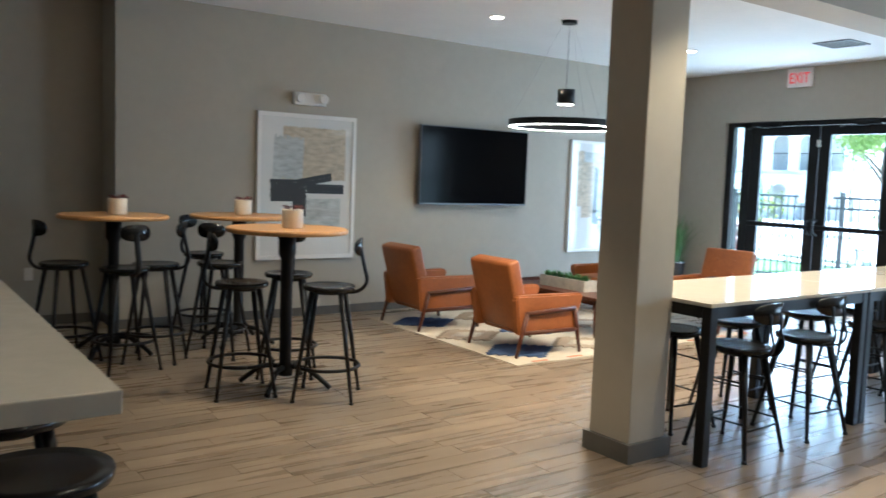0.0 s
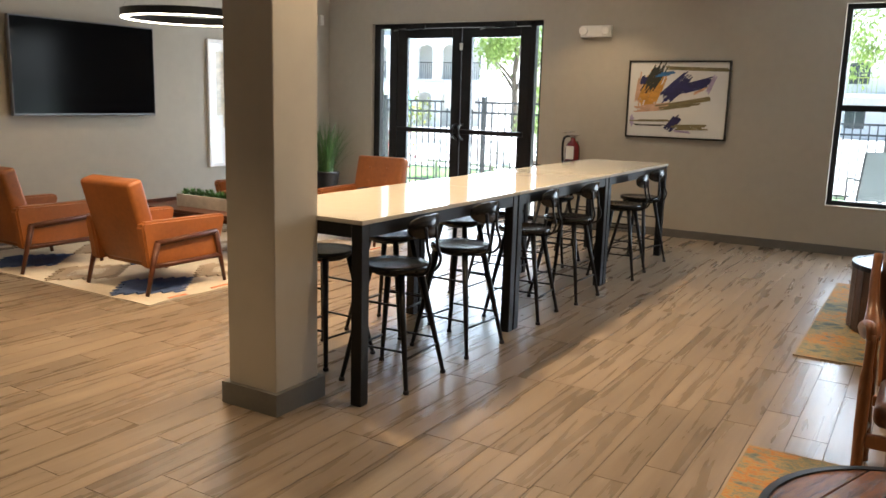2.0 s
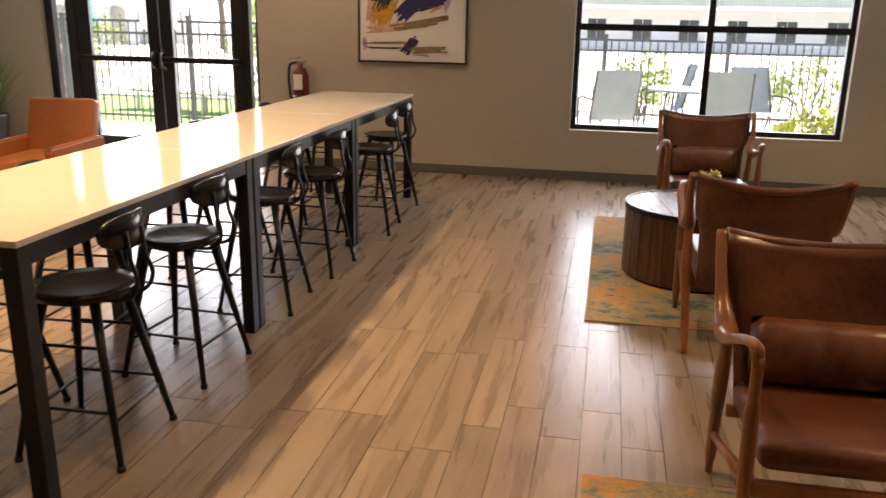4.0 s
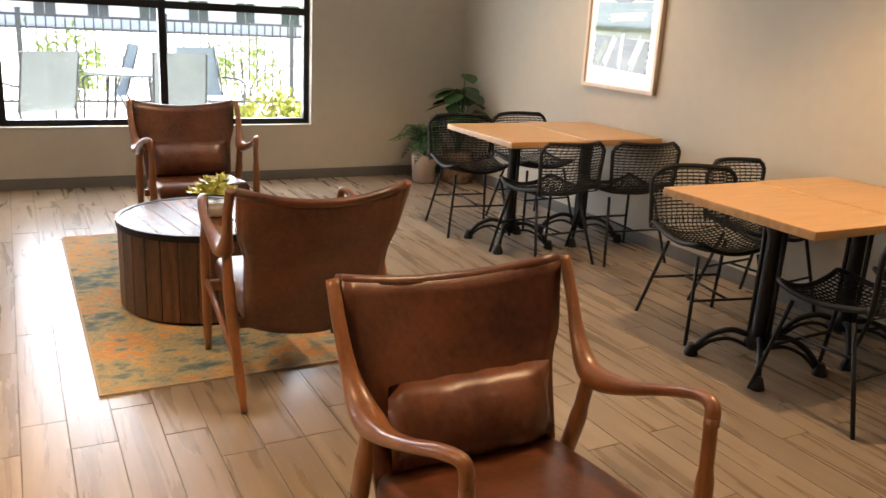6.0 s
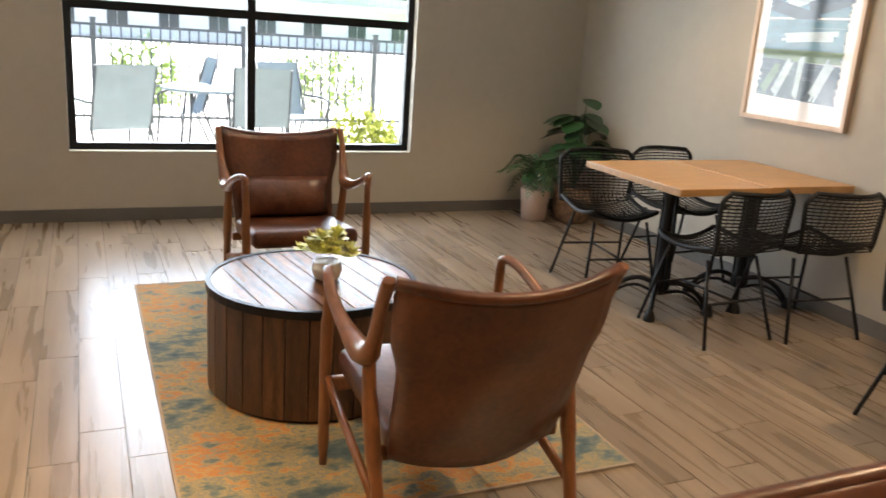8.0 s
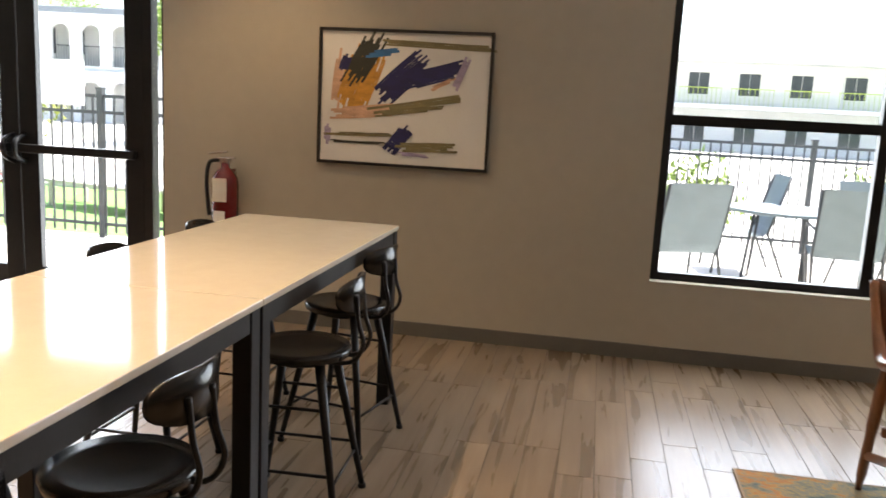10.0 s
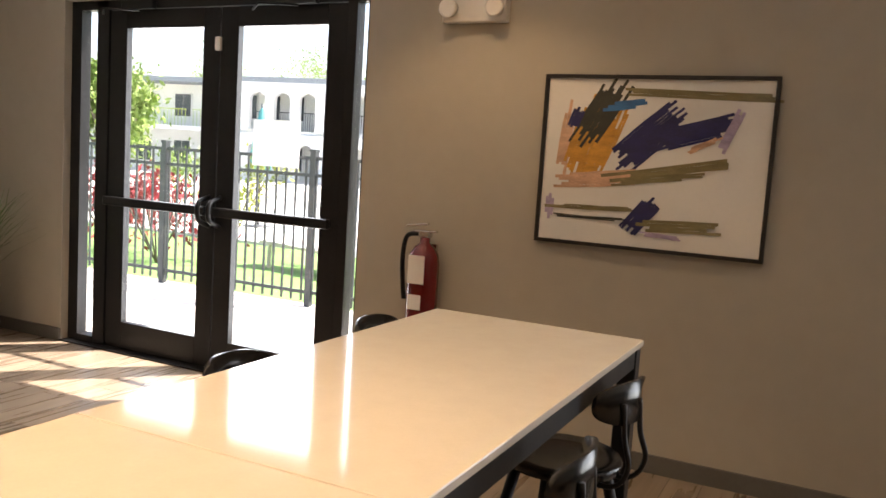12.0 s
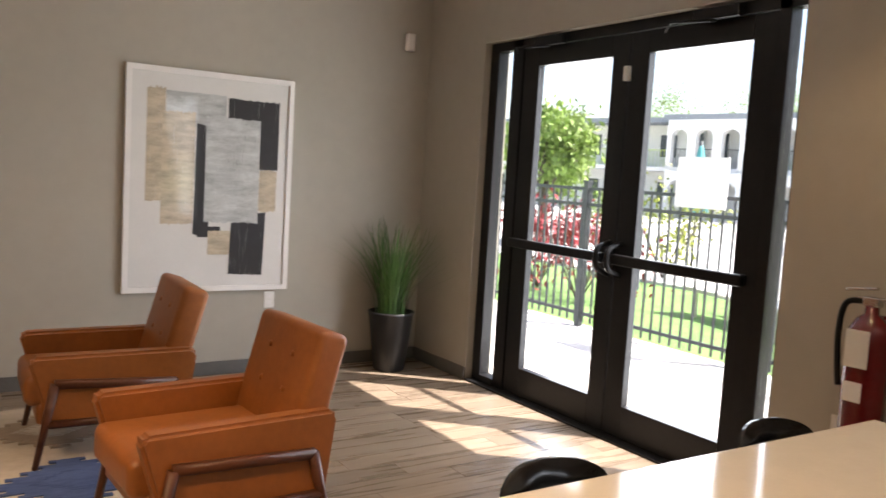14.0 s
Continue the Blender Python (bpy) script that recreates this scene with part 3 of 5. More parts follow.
framed("framed_painting", "abstract black and sand collage print, white frame", face_s(8.307, 0.585), 1.117, 1.459, FRAMEW, 0.035,
       [(SAND, .17, .41, .17, .91, .08, .012), (PALEG, .40, .75, .40, .90, .27, .01), (SAND, .30, .31, .30, .81, .145, .012), (INKB, .75, .57, .75, .89, .245, .012), (INKB, .44, .26, .45, .76, .07, .01), (INKB, .42, .275, .56, .275, .05, .02),
        (SAND, .565, .17, .565, .28, .12, .02), (SAND, .85, .375, .85, .57, .085, .02), (INKB, .725, .075, .735, .37, .165, .012), (PALEG, .625, .32, .625, .80, .255, .01)])
framed("framed_painting", "abstract black and beige print in white frame", face_s(4.017, 0.604), 1.108, 1.49, FRAMEW, 0.04,
       [(SAND, .57, .55, .57, .91, .48, .015), (PALEG, .30, .55, .31, .84, .22, .05), (PALEG, .66, .18, .66, .42, .28, .02), (INKB, .13, .475, .49, .475, .15, .012), (INKB, .42, .30, .42, .46, .10, .04), (INKB, .40, .525, .75, .575, .055, .03), (INKB, .49, .49, .88, .488, .065, .012)])
framed("framed_print", "blue coastal photograph print in pale oak frame", face_n(8.58, 1.05), 0.80, 1.10, FRAMEOAK, 0.026,
       [(SEA, .13, .74, .87, .74, .36, .01), (MIST, .16, .80, .84, .90, .10, .05), (MIST, .30, .62, .84, .76, .07, .06), (SHADOWB, .13, .63, .60, .55, .06, .05), (SHADOWB, .50, .60, .87, .66, .08, .05), (SEA, .13, .44, .87, .44, .22, .01),
        (FERN, .13, .36, .87, .36, .06, .02), (MIST, .30, .45, .80, .47, .05, .08), (SHADOWB, .13, .24, .87, .22, .20, .02), (MIST, .30, .16, .42, .34, .05, .1), (MIST, .50, .14, .52, .36, .035, .1), (MIST, .66, .15, .78, .33, .06, .1), (FERN, .18, .16, .30, .30, .05, .1)])

tv = thing("television", "wall-mounted flat black television, switched off", "television", pose(5.91, N, 1.185))
bm = B()
box(bm, 0.0, 1.58, -0.105, -0.06, 0, 0.90, 0.006)
part("housing", bm, TVRIM, tv)
bm = B()
box(bm, 0.012, 1.568, -0.109, -0.104, 0.022, 0.888)
part("screen", bm, SCREEN, tv, "glossy black screen")
bm = B()
box(bm, 0.45, 1.13, -0.06, 0, 0.2, 0.7)
part("wall_bracket", bm, BLACK, tv)


def emergency_light(m):
    ob = thing("emergency_light", "white twin-head emergency light on the wall", "emergency light", m, "emergency lights")
    bm = B()
    box(bm, 0, 0.36, -0.06, 0, 0, 0.125, 0.008)
    part("case", bm, WHITEP, ob)
    for x in (0.05, 0.31):
        bm = B()
        lathe(bm, [(0.02, 0), (0.045, 0.02), (0.05, 0.05), (0.04, 0.054)], 18)
        bmesh.ops.transform(bm, matrix=pose(x, -0.055, 0.065, 90, 0, 0), verts=bm.verts)
        part("lamp_head", bm, WHITEP, ob)
    return ob


emergency_light(face_w(4.802, 2.175))
emergency_light(face_s(4.39, 2.185))
sg = thing("exit_sign", "white exit sign with red letters above the door", "exit sign", pose(E, 6.85, 2.80, 0, 0, -90))
bm = B()
box(bm, 0, 0.33, -0.05, 0, 0, 0.235, 0.006)
part("case", bm, WHITEP, sg)
fc = bpy.data.curves.new("exit_text", "FONT")
fc.body, fc.size, fc.extrude, fc.align_x = "EXIT", 0.185, 0.001, "CENTER"
tmp = bpy.data.objects.new("exit_text", fc)
scene.collection.objects.link(tmp)
me = bpy.data.meshes.new_from_object(tmp.evaluated_get(bpy.context.evaluated_depsgraph_get()))
bpy.data.objects.remove(tmp)
me.materials.clear()
me.materials.append(EXITRED)
tx = new("letters", me)
tx.parent = sg
tx.matrix_basis = pose(0.165, -0.0525, 0.05, 90, 0, 0) @ Matrix.Diagonal((0.72, 1, 1, 1))

for nm, m in (("wall_outlet", face_s(9.27, 0.45)), ("wall_outlet", pose(2.0, 8.98, 0.42)), ("wall_outlet", face_w(4.98, 0.42))):
    o = thing(nm, "white duplex wall outlet plate", "outlet", m, "wall outlets")
    bm = B()
    box(bm, 0, 0.075, -0.007, 0, 0, 0.118, 0.003)
    part("plate", bm, WHITEP, o)
    for z in (0.028, 0.07):
        bm = B()
        box(bm, 0.022, 0.053, -0.0085, -0.0065, z, z + 0.024)
        part("socket", bm, FRAMEW, o)
ms = thing("motion_detector", "small white motion detector near the corner", "detector", pose(10.30, N, 2.37))
bm = B()
box(bm, 0, 0.07, -0.05, 0, 0, 0.13, 0.012)
part("case", bm, WHITEP, ms)

fe = thing("fire_extinguisher", "red fire extinguisher with paper tag on the wall", "extinguisher", pose(E - 0.10, 4.80, 0.50))
bm = B()
lathe(bm, [(0.06, 0), (0.082, 0.012), (0.085, 0.05), (0.085, 0.40), (0.078, 0.45), (0.055, 0.49), (0.028, 0.51), (0.026, 0.54)], 28)
part("cylinder", bm, RED, fe)
bm = B()
box(bm, -0.02, 0.02, -0.035, 0.035, 0.54, 0.58, 0.006)
box(bm, -0.012, 0.012, -0.10, 0.03, 0.60, 0.613, 0.004, m=pose(0, 0, 0, -8, 0, 0))
box(bm, -0.012, 0.012, -0.10, 0.03, 0.565, 0.578, 0.004, m=pose(0, 0, 0, -3, 0, 0))
part("valve_handle", bm, CHROME, fe, "bright steel lever")
bm = B()
tube(bm, curve([(0, 0.03, 0.56), (-0.02, 0.10, 0.54), (-0.03, 0.115, 0.42), (-0.03, 0.105, 0.28), (-0.02, 0.10, 0.20)]), 0.013, 8)
part("hose", bm, BLACK, fe, "black rubber hose")
bm = B()
box(bm, -0.093, -0.088, -0.035, 0.055, 0.30, 0.45, m=pose(0, 0, 0, 0, 0, 8))
part("tag", bm, WHITEP, fe, "white paper inspection tag")
bm = B()
box(bm, -0.0872, -0.0865, -0.03, 0.045, 0.16, 0.24, m=pose(0, 0, 0, 0, 0, 4))
part("label_band", bm, SIGNW, fe, "white printed label")
bm = B()
box(bm, 0.075, 0.10, -0.03, 0.03, 0.1, 0.5)
part("wall_hook", bm, CHROME, fe)

# ---- the long communal table and its stools ----
LX0, LX1, LY0, LY1, LZ = 4.45, 9.335, 3.37, 4.16, 0.892
third = (LX1 - LX0) / 3
for k in range(3):
    x0, x1 = LX0 + k * third + 0.002, LX0 + (k + 1) * third - 0.002
    tb = thing("communal_table", "tall white quartz table on black steel legs", "table", Matrix.Translation((x0, LY0, 0)), "communal table sections")
    w, d = x1 - x0, LY1 - LY0
    bm = B()
    box(bm, 0, w, 0, d, LZ - 0.022, LZ, 0.003, 2)
    part("tabletop", bm, QUARTZ, tb, "glossy white quartz top")
    bm = B()
    for b in ((0.07, w - 0.07, 0.01, 0.04), (0.07, w - 0.07, d - 0.04, d - 0.01), (0.01, 0.04, 0.07, d - 0.07), (w - 0.04, w - 0.01, 0.07, d - 0.07)):
        box(bm, *b, LZ - 0.087, LZ - 0.022)
    part("apron", bm, BLACK, tb)
    for lx in (0.006, w - 0.066):
        for ly in (0.006, d - 0.066):
            bm = B()
            box(bm, lx, lx + 0.06, ly, ly + 0.06, 0, LZ - 0.022, 0.003, 1)
            part("leg", bm, BLACK, tb)


def stool(name, label, h, m, group, back=True, round_ring=False, high=0.0):
    """Industrial metal stool; it faces +y, its back on the -y side."""
    ob = thing(name, label, "stool", m, group)
    bm = B()
    lathe(bm, [(0.15, h - 0.035), (0.172, h - 0.03), (0.178, h - 0.012), (0.172, h), (0.13, h - 0.006), (0.02, h - 0.010)], 32)
    part("seat", bm, SEATBLACK, ob, "round dished black seat")
    bm = B()
    lathe(bm, [(0.11, h - 0.055), (0.12, h - 0.05), (0.12, h - 0.034)], 20)
    part("seat_plate", bm, BLACK, ob)
    legs = []
    for sx, sy in ((1, 1), (1, -1), (-1, 1), (-1, -1)):
        bm = B()
        a, b = Vector((sx * 0.095, sy * 0.095, h - 0.04)), Vector((sx * 0.193, sy * 0.193, 0.012))
        tube(bm, [a, b], [0.019, 0.011], 8)
        leg = part("leg", bm, BLACK, ob)
        bm = B()
        lathe(bm, [(0.015, 0), (0.016, 0.012), (0.012, 0.02)], 10, (b.x, b.y, 0))
        part("rubber_foot", bm, BLACK, leg)
        legs.append((a, b))
    at = lambda i, z: legs[i][0].lerp(legs[i][1], (legs[i][0].z - z) / (legs[i][0].z - legs[i][1].z))
    if round_ring:
        z, r = 0.22, 0.215
        bm = B()
        tube(bm, [(r * math.cos(t), r * math.sin(t), z) for t in (2 * math.pi * k / 32 for k in range(33))], 0.012, 6)
        part("foot_ring", bm, BLACK, ob)
    else:
        for i, j, z in ((0, 1, 0.20), (2, 3, 0.20), (0, 2, 0.165), (1, 3, 0.165), (0, 1, 0.42), (2, 3, 0.42)):
            bm = B()
            tube(bm, [at(i, z), at(j, z)], 0.006, 6)
            part("stretcher", bm, BLACK, ob)
    if back:
        bh = h + 0.235 + high
        for sx in ((-0.05, 0.05) if not round_ring else (0.0,)):
            bm = B()
            tube(bm, curve([(sx, -0.06, h - 0.045), (sx, -0.19, h - 0.035), (sx * 1.1, -0.235 - 0.3 * high, h + 0.03), (sx, -0.215 - 0.3 * high, h + 0.11 + high * 0.5), (sx, -0.205, bh - 0.03)]), 0.008 if not round_ring else 0.013, 6, 1.0 if not round_ring else 1.7)
            part("back_rod", bm, BLACK, ob)
        bm = B()
        fr = []
        out = []
        for k in range(28):
            t = 2 * math.pi * k / 28
            ex = 0.145 if not round_ring else 0.11
            u = ex * math.copysign(abs(math.cos(t)) ** 0.7, math.cos(t))
            v = 0.06 * math.copysign(abs(math.sin(t)) ** 0.8, math.sin(t))
            out.append((u, v))
        for off in (0.0, 0.014):
            fr.append([bm.verts.new((u, -0.205 - off + 2.4 * u * u, bh + v - 0.03)) for u, v in out])
        c0 = bm.verts.new((0, -0.205, bh - 0.03))
        c1 = bm.verts.new((0, -0.219, bh - 0.03))
        for k in range(28):
            q = (k + 1) % 28
            bm.faces.new((fr[0][k], fr[0][q], c0))
            bm.faces.new((fr[1][q], fr[1][k], c1))
            bm.faces.new((fr[0][q], fr[0][k], fr[1][k], fr[1][q]))
        part("backrest", bm, SEATBLACK, ob, "small curved black back pad", smooth=True)
    return ob


SL = "black metal counter stool with small curved back"
first = stool("counter_stool", SL, 0.615, pose(4.91, 3.50, 0, 0, 0, 3), "stools at the communal table")
for x, y, r in ((5.60, 3.51, -4), (6.47, 3.51, 5), (7.15, 3.48, -3), (8.19, 3.43, 3), (8.86, 3.48, -12)):
    copy_thing(first, pose(x, y, 0, 0, 0, r))
for x, y, r in ((4.98, 4.02, 176), (5.66, 4.05, 184), (6.5, 4.03, 178), (7.18, 4.05, 183), (8.33, 4.10, 180), (9.07, 4.10, 178)):
    copy_thing(first, pose(x, y, 0, 0, 0, r))

# ---- bar tables in the north-west corner ----
def pub_table(x, y, lit, label):
    ob = thing("bar_table", label, "table", Matrix.Translation((x, y, 0)), "round bar tables")
    bm = B()
    lathe(bm, [(0.405, 1.086), (0.415, 1.092), (0.415, 1.112), (0.408, 1.12)], 48)
    part("tabletop", bm, OAKX, ob, "round oak top")
    bm = B()
    lathe(bm, [(0.16, 1.07), (0.16, 1.086)], 20)
    part("top_plate", bm, CAST, ob)
    bm = B()
    lathe(bm, [(0.05, 0.09), (0.06, 0.14), (0.042, 0.18), (0.042, 0.9), (0.06, 0.94), (0.06, 1.07)], 20)
    part("pedestal", bm, CAST, ob)
    for k in range(4):
        a = math.pi / 4 + k * math.pi / 2
        bm = B()
        c, s = math.cos(a), math.sin(a)
        tube(bm, curve([(0.04 * c, 0.04 * s, 0.15), (0.16 * c, 0.16 * s, 0.14), (0.27 * c, 0.27 * s, 0.07), (0.33 * c, 0.33 * s, 0.02)]), 0.018, 8)
        part("foot", bm, CAST, ob)
    j = thing("table_planter", "cream ceramic jar with dark red foliage", "planter", Matrix.Translation((x + 0.02, y - 0.03, 1.12)), "jars on the bar tables")
    bm = B()
    lathe(bm, [(0.065, 0), (0.072, 0.01), (0.074, 0.12), (0.070, 0.13), (0.06, 0.12)], 24)
    part("jar", bm, CREAMJAR, j)
    bm = B()
    leaves(bm, 60, (0, 0, 0.135), 0.075, 0.035, 0.03, 5)
    part("foliage", bm, REDLEAF, j, "dark red small leaves")


def leaves(bm, n, c, r, h, size, seed):
    rnd = random.Random(seed)
    for _ in range(n):
        a, q = rnd.uniform(0, 6.283), math.sqrt(rnd.random())
        p = Vector((c[0] + r * q * math.cos(a), c[1] + r * q * math.sin(a), c[2] + h * rnd.uniform(-0.4, 1) * (1.1 - q * 0.7)))
        m = Matrix.Translation(p) @ Euler((rnd.uniform(-0.9, 0.9), rnd.uniform(-0.9, 0.9), a)).to_matrix().to_4x4()
        s = size * rnd.uniform(0.6, 1.2)
        v = [bm.verts.new(m @ Vector(w)) for w in ((-s * .5, 0, 0), (0, -s * .28, s * .06), (s * .6, 0, 0), (0, s * .28, s * .06))]
        bm.faces.new(v)


for args in ((3.20, 5.92, True, "round oak-topped bar table on cast iron base"), (3.45, 7.45, False, "round oak-topped bar table on cast iron base"), (2.42, 7.45, False, "round oak-topped bar table on cast iron base")):
    pub_table(*args)
PL = "black metal bar stool with curved single-arm back"
ps = stool("bar_stool", PL, 0.76, pose(3.35, 5.58, 0, 0, 0, 54), "stools at the bar tables", True, True, 0.06)
for x, y, r in ((2.88, 5.93, -100), (3.38, 6.28, 150), (2.05, 7.4, -75), (2.66, 7.15, 60), (2.38, 6.95, 8), (3.28, 7.85, -150), (3.15, 7.1, -40)):
    copy_thing(ps, pose(x, y, 0, 0, 0, r))

# ---- bar counter near the start of the walk ----
ct = thing("bar_counter", "cream quartz bar counter with overhanging top", "counter", Matrix.Translation((0, 0, 0)))
bm = B()
box(bm, -0.2, 1.234, 2.372, 4.9, 1.02, 1.07, 0.004, 2)
part("worktop", bm, COUNTER, ct, "cream quartz worktop")
bm = B()
box(bm, 0.0, 0.78, 2.75, 4.8, 0, 1.02, 0.004, 1)
part("base_panel", bm, BASEB, ct)
for x, y in ((1.16, 2.87), (1.16, 3.42)):
    stool("backless_stool", "black round backless stool tucked under the counter", 0.76, Matrix.Translation((x, y, 0)), "stools at the counter", False, True)

# ---- lounge with cognac armchairs ----
def armchair(m, y_seed=0):
    """Cognac club chair facing +x."""
    ob = thing("armchair", "cognac leather armchair with walnut side frames", "armchair", m, "cognac lounge chairs")
    bm = B()
    box(bm, -0.30, 0.34, -0.245, 0.245, 0.25, 0.395, 0.04, 4)
    part("seat_cushion", bm, ORANGE, ob, smooth=True)
    bm = B()
    box(bm, -0.30, 0.29, -0.25, 0.25, 0.17, 0.27, 0.02, 3)
    part("seat_base", bm, ORANGE, ob, smooth=True)
    tilt = pose(-0.27, 0, 0.29, 0, -16, 0)
    bm = B()
    box(bm, -0.075, 0.055, -0.275, 0.275, -0.08, 0.505, 0.03, 4, m=tilt)
    bk = part("backrest", bm, ORANGE, ob, smooth=True)
    for yy in (-0.10, 0.10):
        for zz in (0.24, 0.38):
            bm = B()
            bmesh.ops.create_uvsphere(bm, u_segments=10, v_segments=6, radius=0.013)
            bmesh.ops.transform(bm, matrix=tilt @ pose(0.056, yy, zz) @ Matrix.Diagonal((0.5, 1, 1, 1)), verts=bm.verts)
            part("button", bm, ORANGE, bk, smooth=True)
    for s in (-1, 1):
        bm = B()
        prism(bm, [(-0.41, 0.47), (-0.37, 0.18), (0.25, 0.20), (0.33, 0.47), (0.31, 0.495), (-0.39, 0.50)], 0.08, pose(0, s * 0.285 - 0.04, 0))
        bmesh.ops.bevel(bm, geom=list(bm.edges), offset=0.014, segments=3, affect="EDGES")
        part("arm", bm, ORANGE, ob)
        bm = B()
        y = s * 0.335
        for b in (((-0.30, 0.355), (-0.40, 0.0)), ((0.22, 0.375), (0.30, 0.0))):
            tube(bm, [(b[0][0], y, b[0][1]), (b[1][0], y, b[1][1])], [0.024, 0.014], 6)
        tube(bm, [(-0.31, y, 0.35), (0.225, y, 0.375)], 0.022, 6)
        tube(bm, [(-0.345, y, 0.195), (0.26, y, 0.195)], 0.018, 6)
        part("side_frame", bm, WALNUT, ob, "walnut side frame")
    return ob


SZ = Matrix.Diagonal((1.02, 1.03, 1.05, 1))
ac = armchair(pose(5.56, 7.51, 0.01, 0, 0, 0) @ SZ)
copy_thing(ac, pose(5.68, 6.18, 0.01, 0, 0, -2))
copy_thing(ac, pose(7.98, 7.37, 0.01, 0, 0, 178))
copy_thing(ac, pose(8.15, 6.13, 0.01, 0, 0, 184))
ctb = thing("coffee_table", "dark walnut coffee table with raised ends", "coffee table", Matrix.Translation((6.80, 6.80, 0.012)))
bm = B()
box(bm, -0.30, 0.30, -0.70, 0.70, 0.36, 0.39, 0.004, 1)
part("tabletop", bm, WALNUT, ctb)
for s in (-1, 1):
    bm = B()
    prism(bm, [(-0.30, 0.392), (0.30, 0.392), (0.30, 0.425), (-0.30, 0.425)], 0.03 * s, pose(0, s * 0.67, 0))
    part("raised_end", bm, WALNUT, ctb)
    for q in (-1, 1):
        bm = B()
        tube(bm, [(q * 0.24, s * 0.58, 0.36), (q * 0.27, s * 0.62, 0)], [0.024, 0.014], 8)
        part("leg", bm, WALNUT, ctb)
bm = B()
box(bm, -0.25, 0.25, -0.6, 0.6, 0.31, 0.36)
part("apron", bm, WALNUT, ctb)
tr = thing("trough_planter", "whitewashed trough of succulents on the coffee table", "planter", pose(6.78, 6.84, 0.403, 0, 0, 0))
bm = B()
for b in ((-0.09, 0.09, -0.33, -0.31, 0, 0.11), (-0.09, 0.09, 0.31, 0.33, 0, 0.11), (-0.09, -0.07, -0.31, 0.31, 0, 0.11), (0.07, 0.09, -0.31, 0.31, 0, 0.11), (-0.07, 0.07, -0.31, 0.31, 0, 0.02)):
    box(bm, *b)
part("trough", bm, STONEW, tr)
bm = B()
box(bm, -0.07, 0.07, -0.31, 0.31, 0.02, 0.09)
part("soil", bm, SOIL, tr)
rnd = random.Random(4)
for k in range(11):
    bm = B()
    cx, cy = rnd.uniform(-0.04, 0.04), -0.28 + k * 0.056
    for ring in range(3):
        for q in range(9):
            a = q * 0.698 + ring * 0.35
            t = radians(20 + 26 * ring)
            L = rnd.uniform(0.05, 0.09)
            d = Vector((math.cos(a) * math.cos(t), math.sin(a) * math.cos(t), math.sin(t)))
            s = Vector((-math.sin(a), math.cos(a), 0)) * 0.013
            p = Vector((cx, cy, 0.09))
            vs = [bm.verts.new(w) for w in (p, p + d * L * 0.6 - s, p + d * L, p + d * L * 0.6 + s)]
            bm.faces.new(vs)
    part("succulent", bm, SUCC, tr)

# woven rug with zigzag diamonds, under the lounge
rg = thing("area_rug", "cream flat-woven rug with indigo zigzag diamonds", "rug", Matrix.Translation((5.11, 5.65, 0)))
RW, RH = 3.1, 2.40
bm = B()
nx, ny = 46, 30
rnd = random.Random(9)
grid = [[bm.verts.new((RW * i / nx + (rnd.uniform(-.008, .008) if j in (0, ny) else 0), RH * j / ny + 0.012 * math.sin(i * 0.5) * (j in (0, ny)), 0.007 + (0.006 * abs(math.sin(i * 0.45)) if j in (0,) else 0) + (0.005 * abs(math.sin(j * 0.6)) if i == 0 else 0))) for j in range(ny + 1)] for i in range(nx + 1)]
for i in range(nx):
    for j in range(ny):
        bm.faces.new((grid[i][j], grid[i + 1][j], grid[i + 1][j + 1], grid[i][j + 1]))
rim = [grid[i][0] for i in range(nx + 1)] + [grid[nx][j] for j in range(1, ny + 1)] + [grid[i][ny] for i in range(nx - 1, -1, -1)] + [grid[0][j] for j in range(ny - 1, 0, -1)]
low = [bm.verts.new((v.co.x, v.co.y, 0.0)) for v in rim]
for k in range(len(rim)):
    q = (k + 1) % len(rim)
    bm.faces.new((rim[k], low[k], low[q], rim[q]))
part("weave", bm, RUGCREAM, rg)


def zigzag(cx, cy, hx, hy, mat, z, steps=11):
    """A diamond with stepped sides, as kilims have."""
    bm = B()
    for k in range(-steps, steps):
        y0, y1 = cy + hy * k / steps, cy + hy * (k + 1) / steps
        wdt = hx * (1 - abs(k + 0.5) / steps) + (0.03 if k % 2 else -0.03)
        if wdt > 0.02:
            box(bm, cx - wdt, cx + wdt, y0, y1, 0.006, z)
    tagged(part("woven_diamond", bm, mat, rg), kind="stuff")


for i, cx in enumerate((0.40, 1.17, 1.94, 2.70)):
    for j, cy in enumerate((0.44, 1.20, 1.96)):
        zigzag(cx, cy, 0.36, 0.30, RUGBLUE if (i + j) % 2 == 0 else RUGTAN, 0.0145)
        zigzag(cx, cy, 0.17, 0.13, RUGCREAM if (i + j) % 2 else RUGBLUE, 0.0155)
for k in range(8):
    bm = B()
    x = 0.2 + k * 0.4
    box(bm, x, x + 0.16, 0.03, 0.055, 0.006, 0.0145)
    part("woven_stripe", bm, RUGRUST, rg)

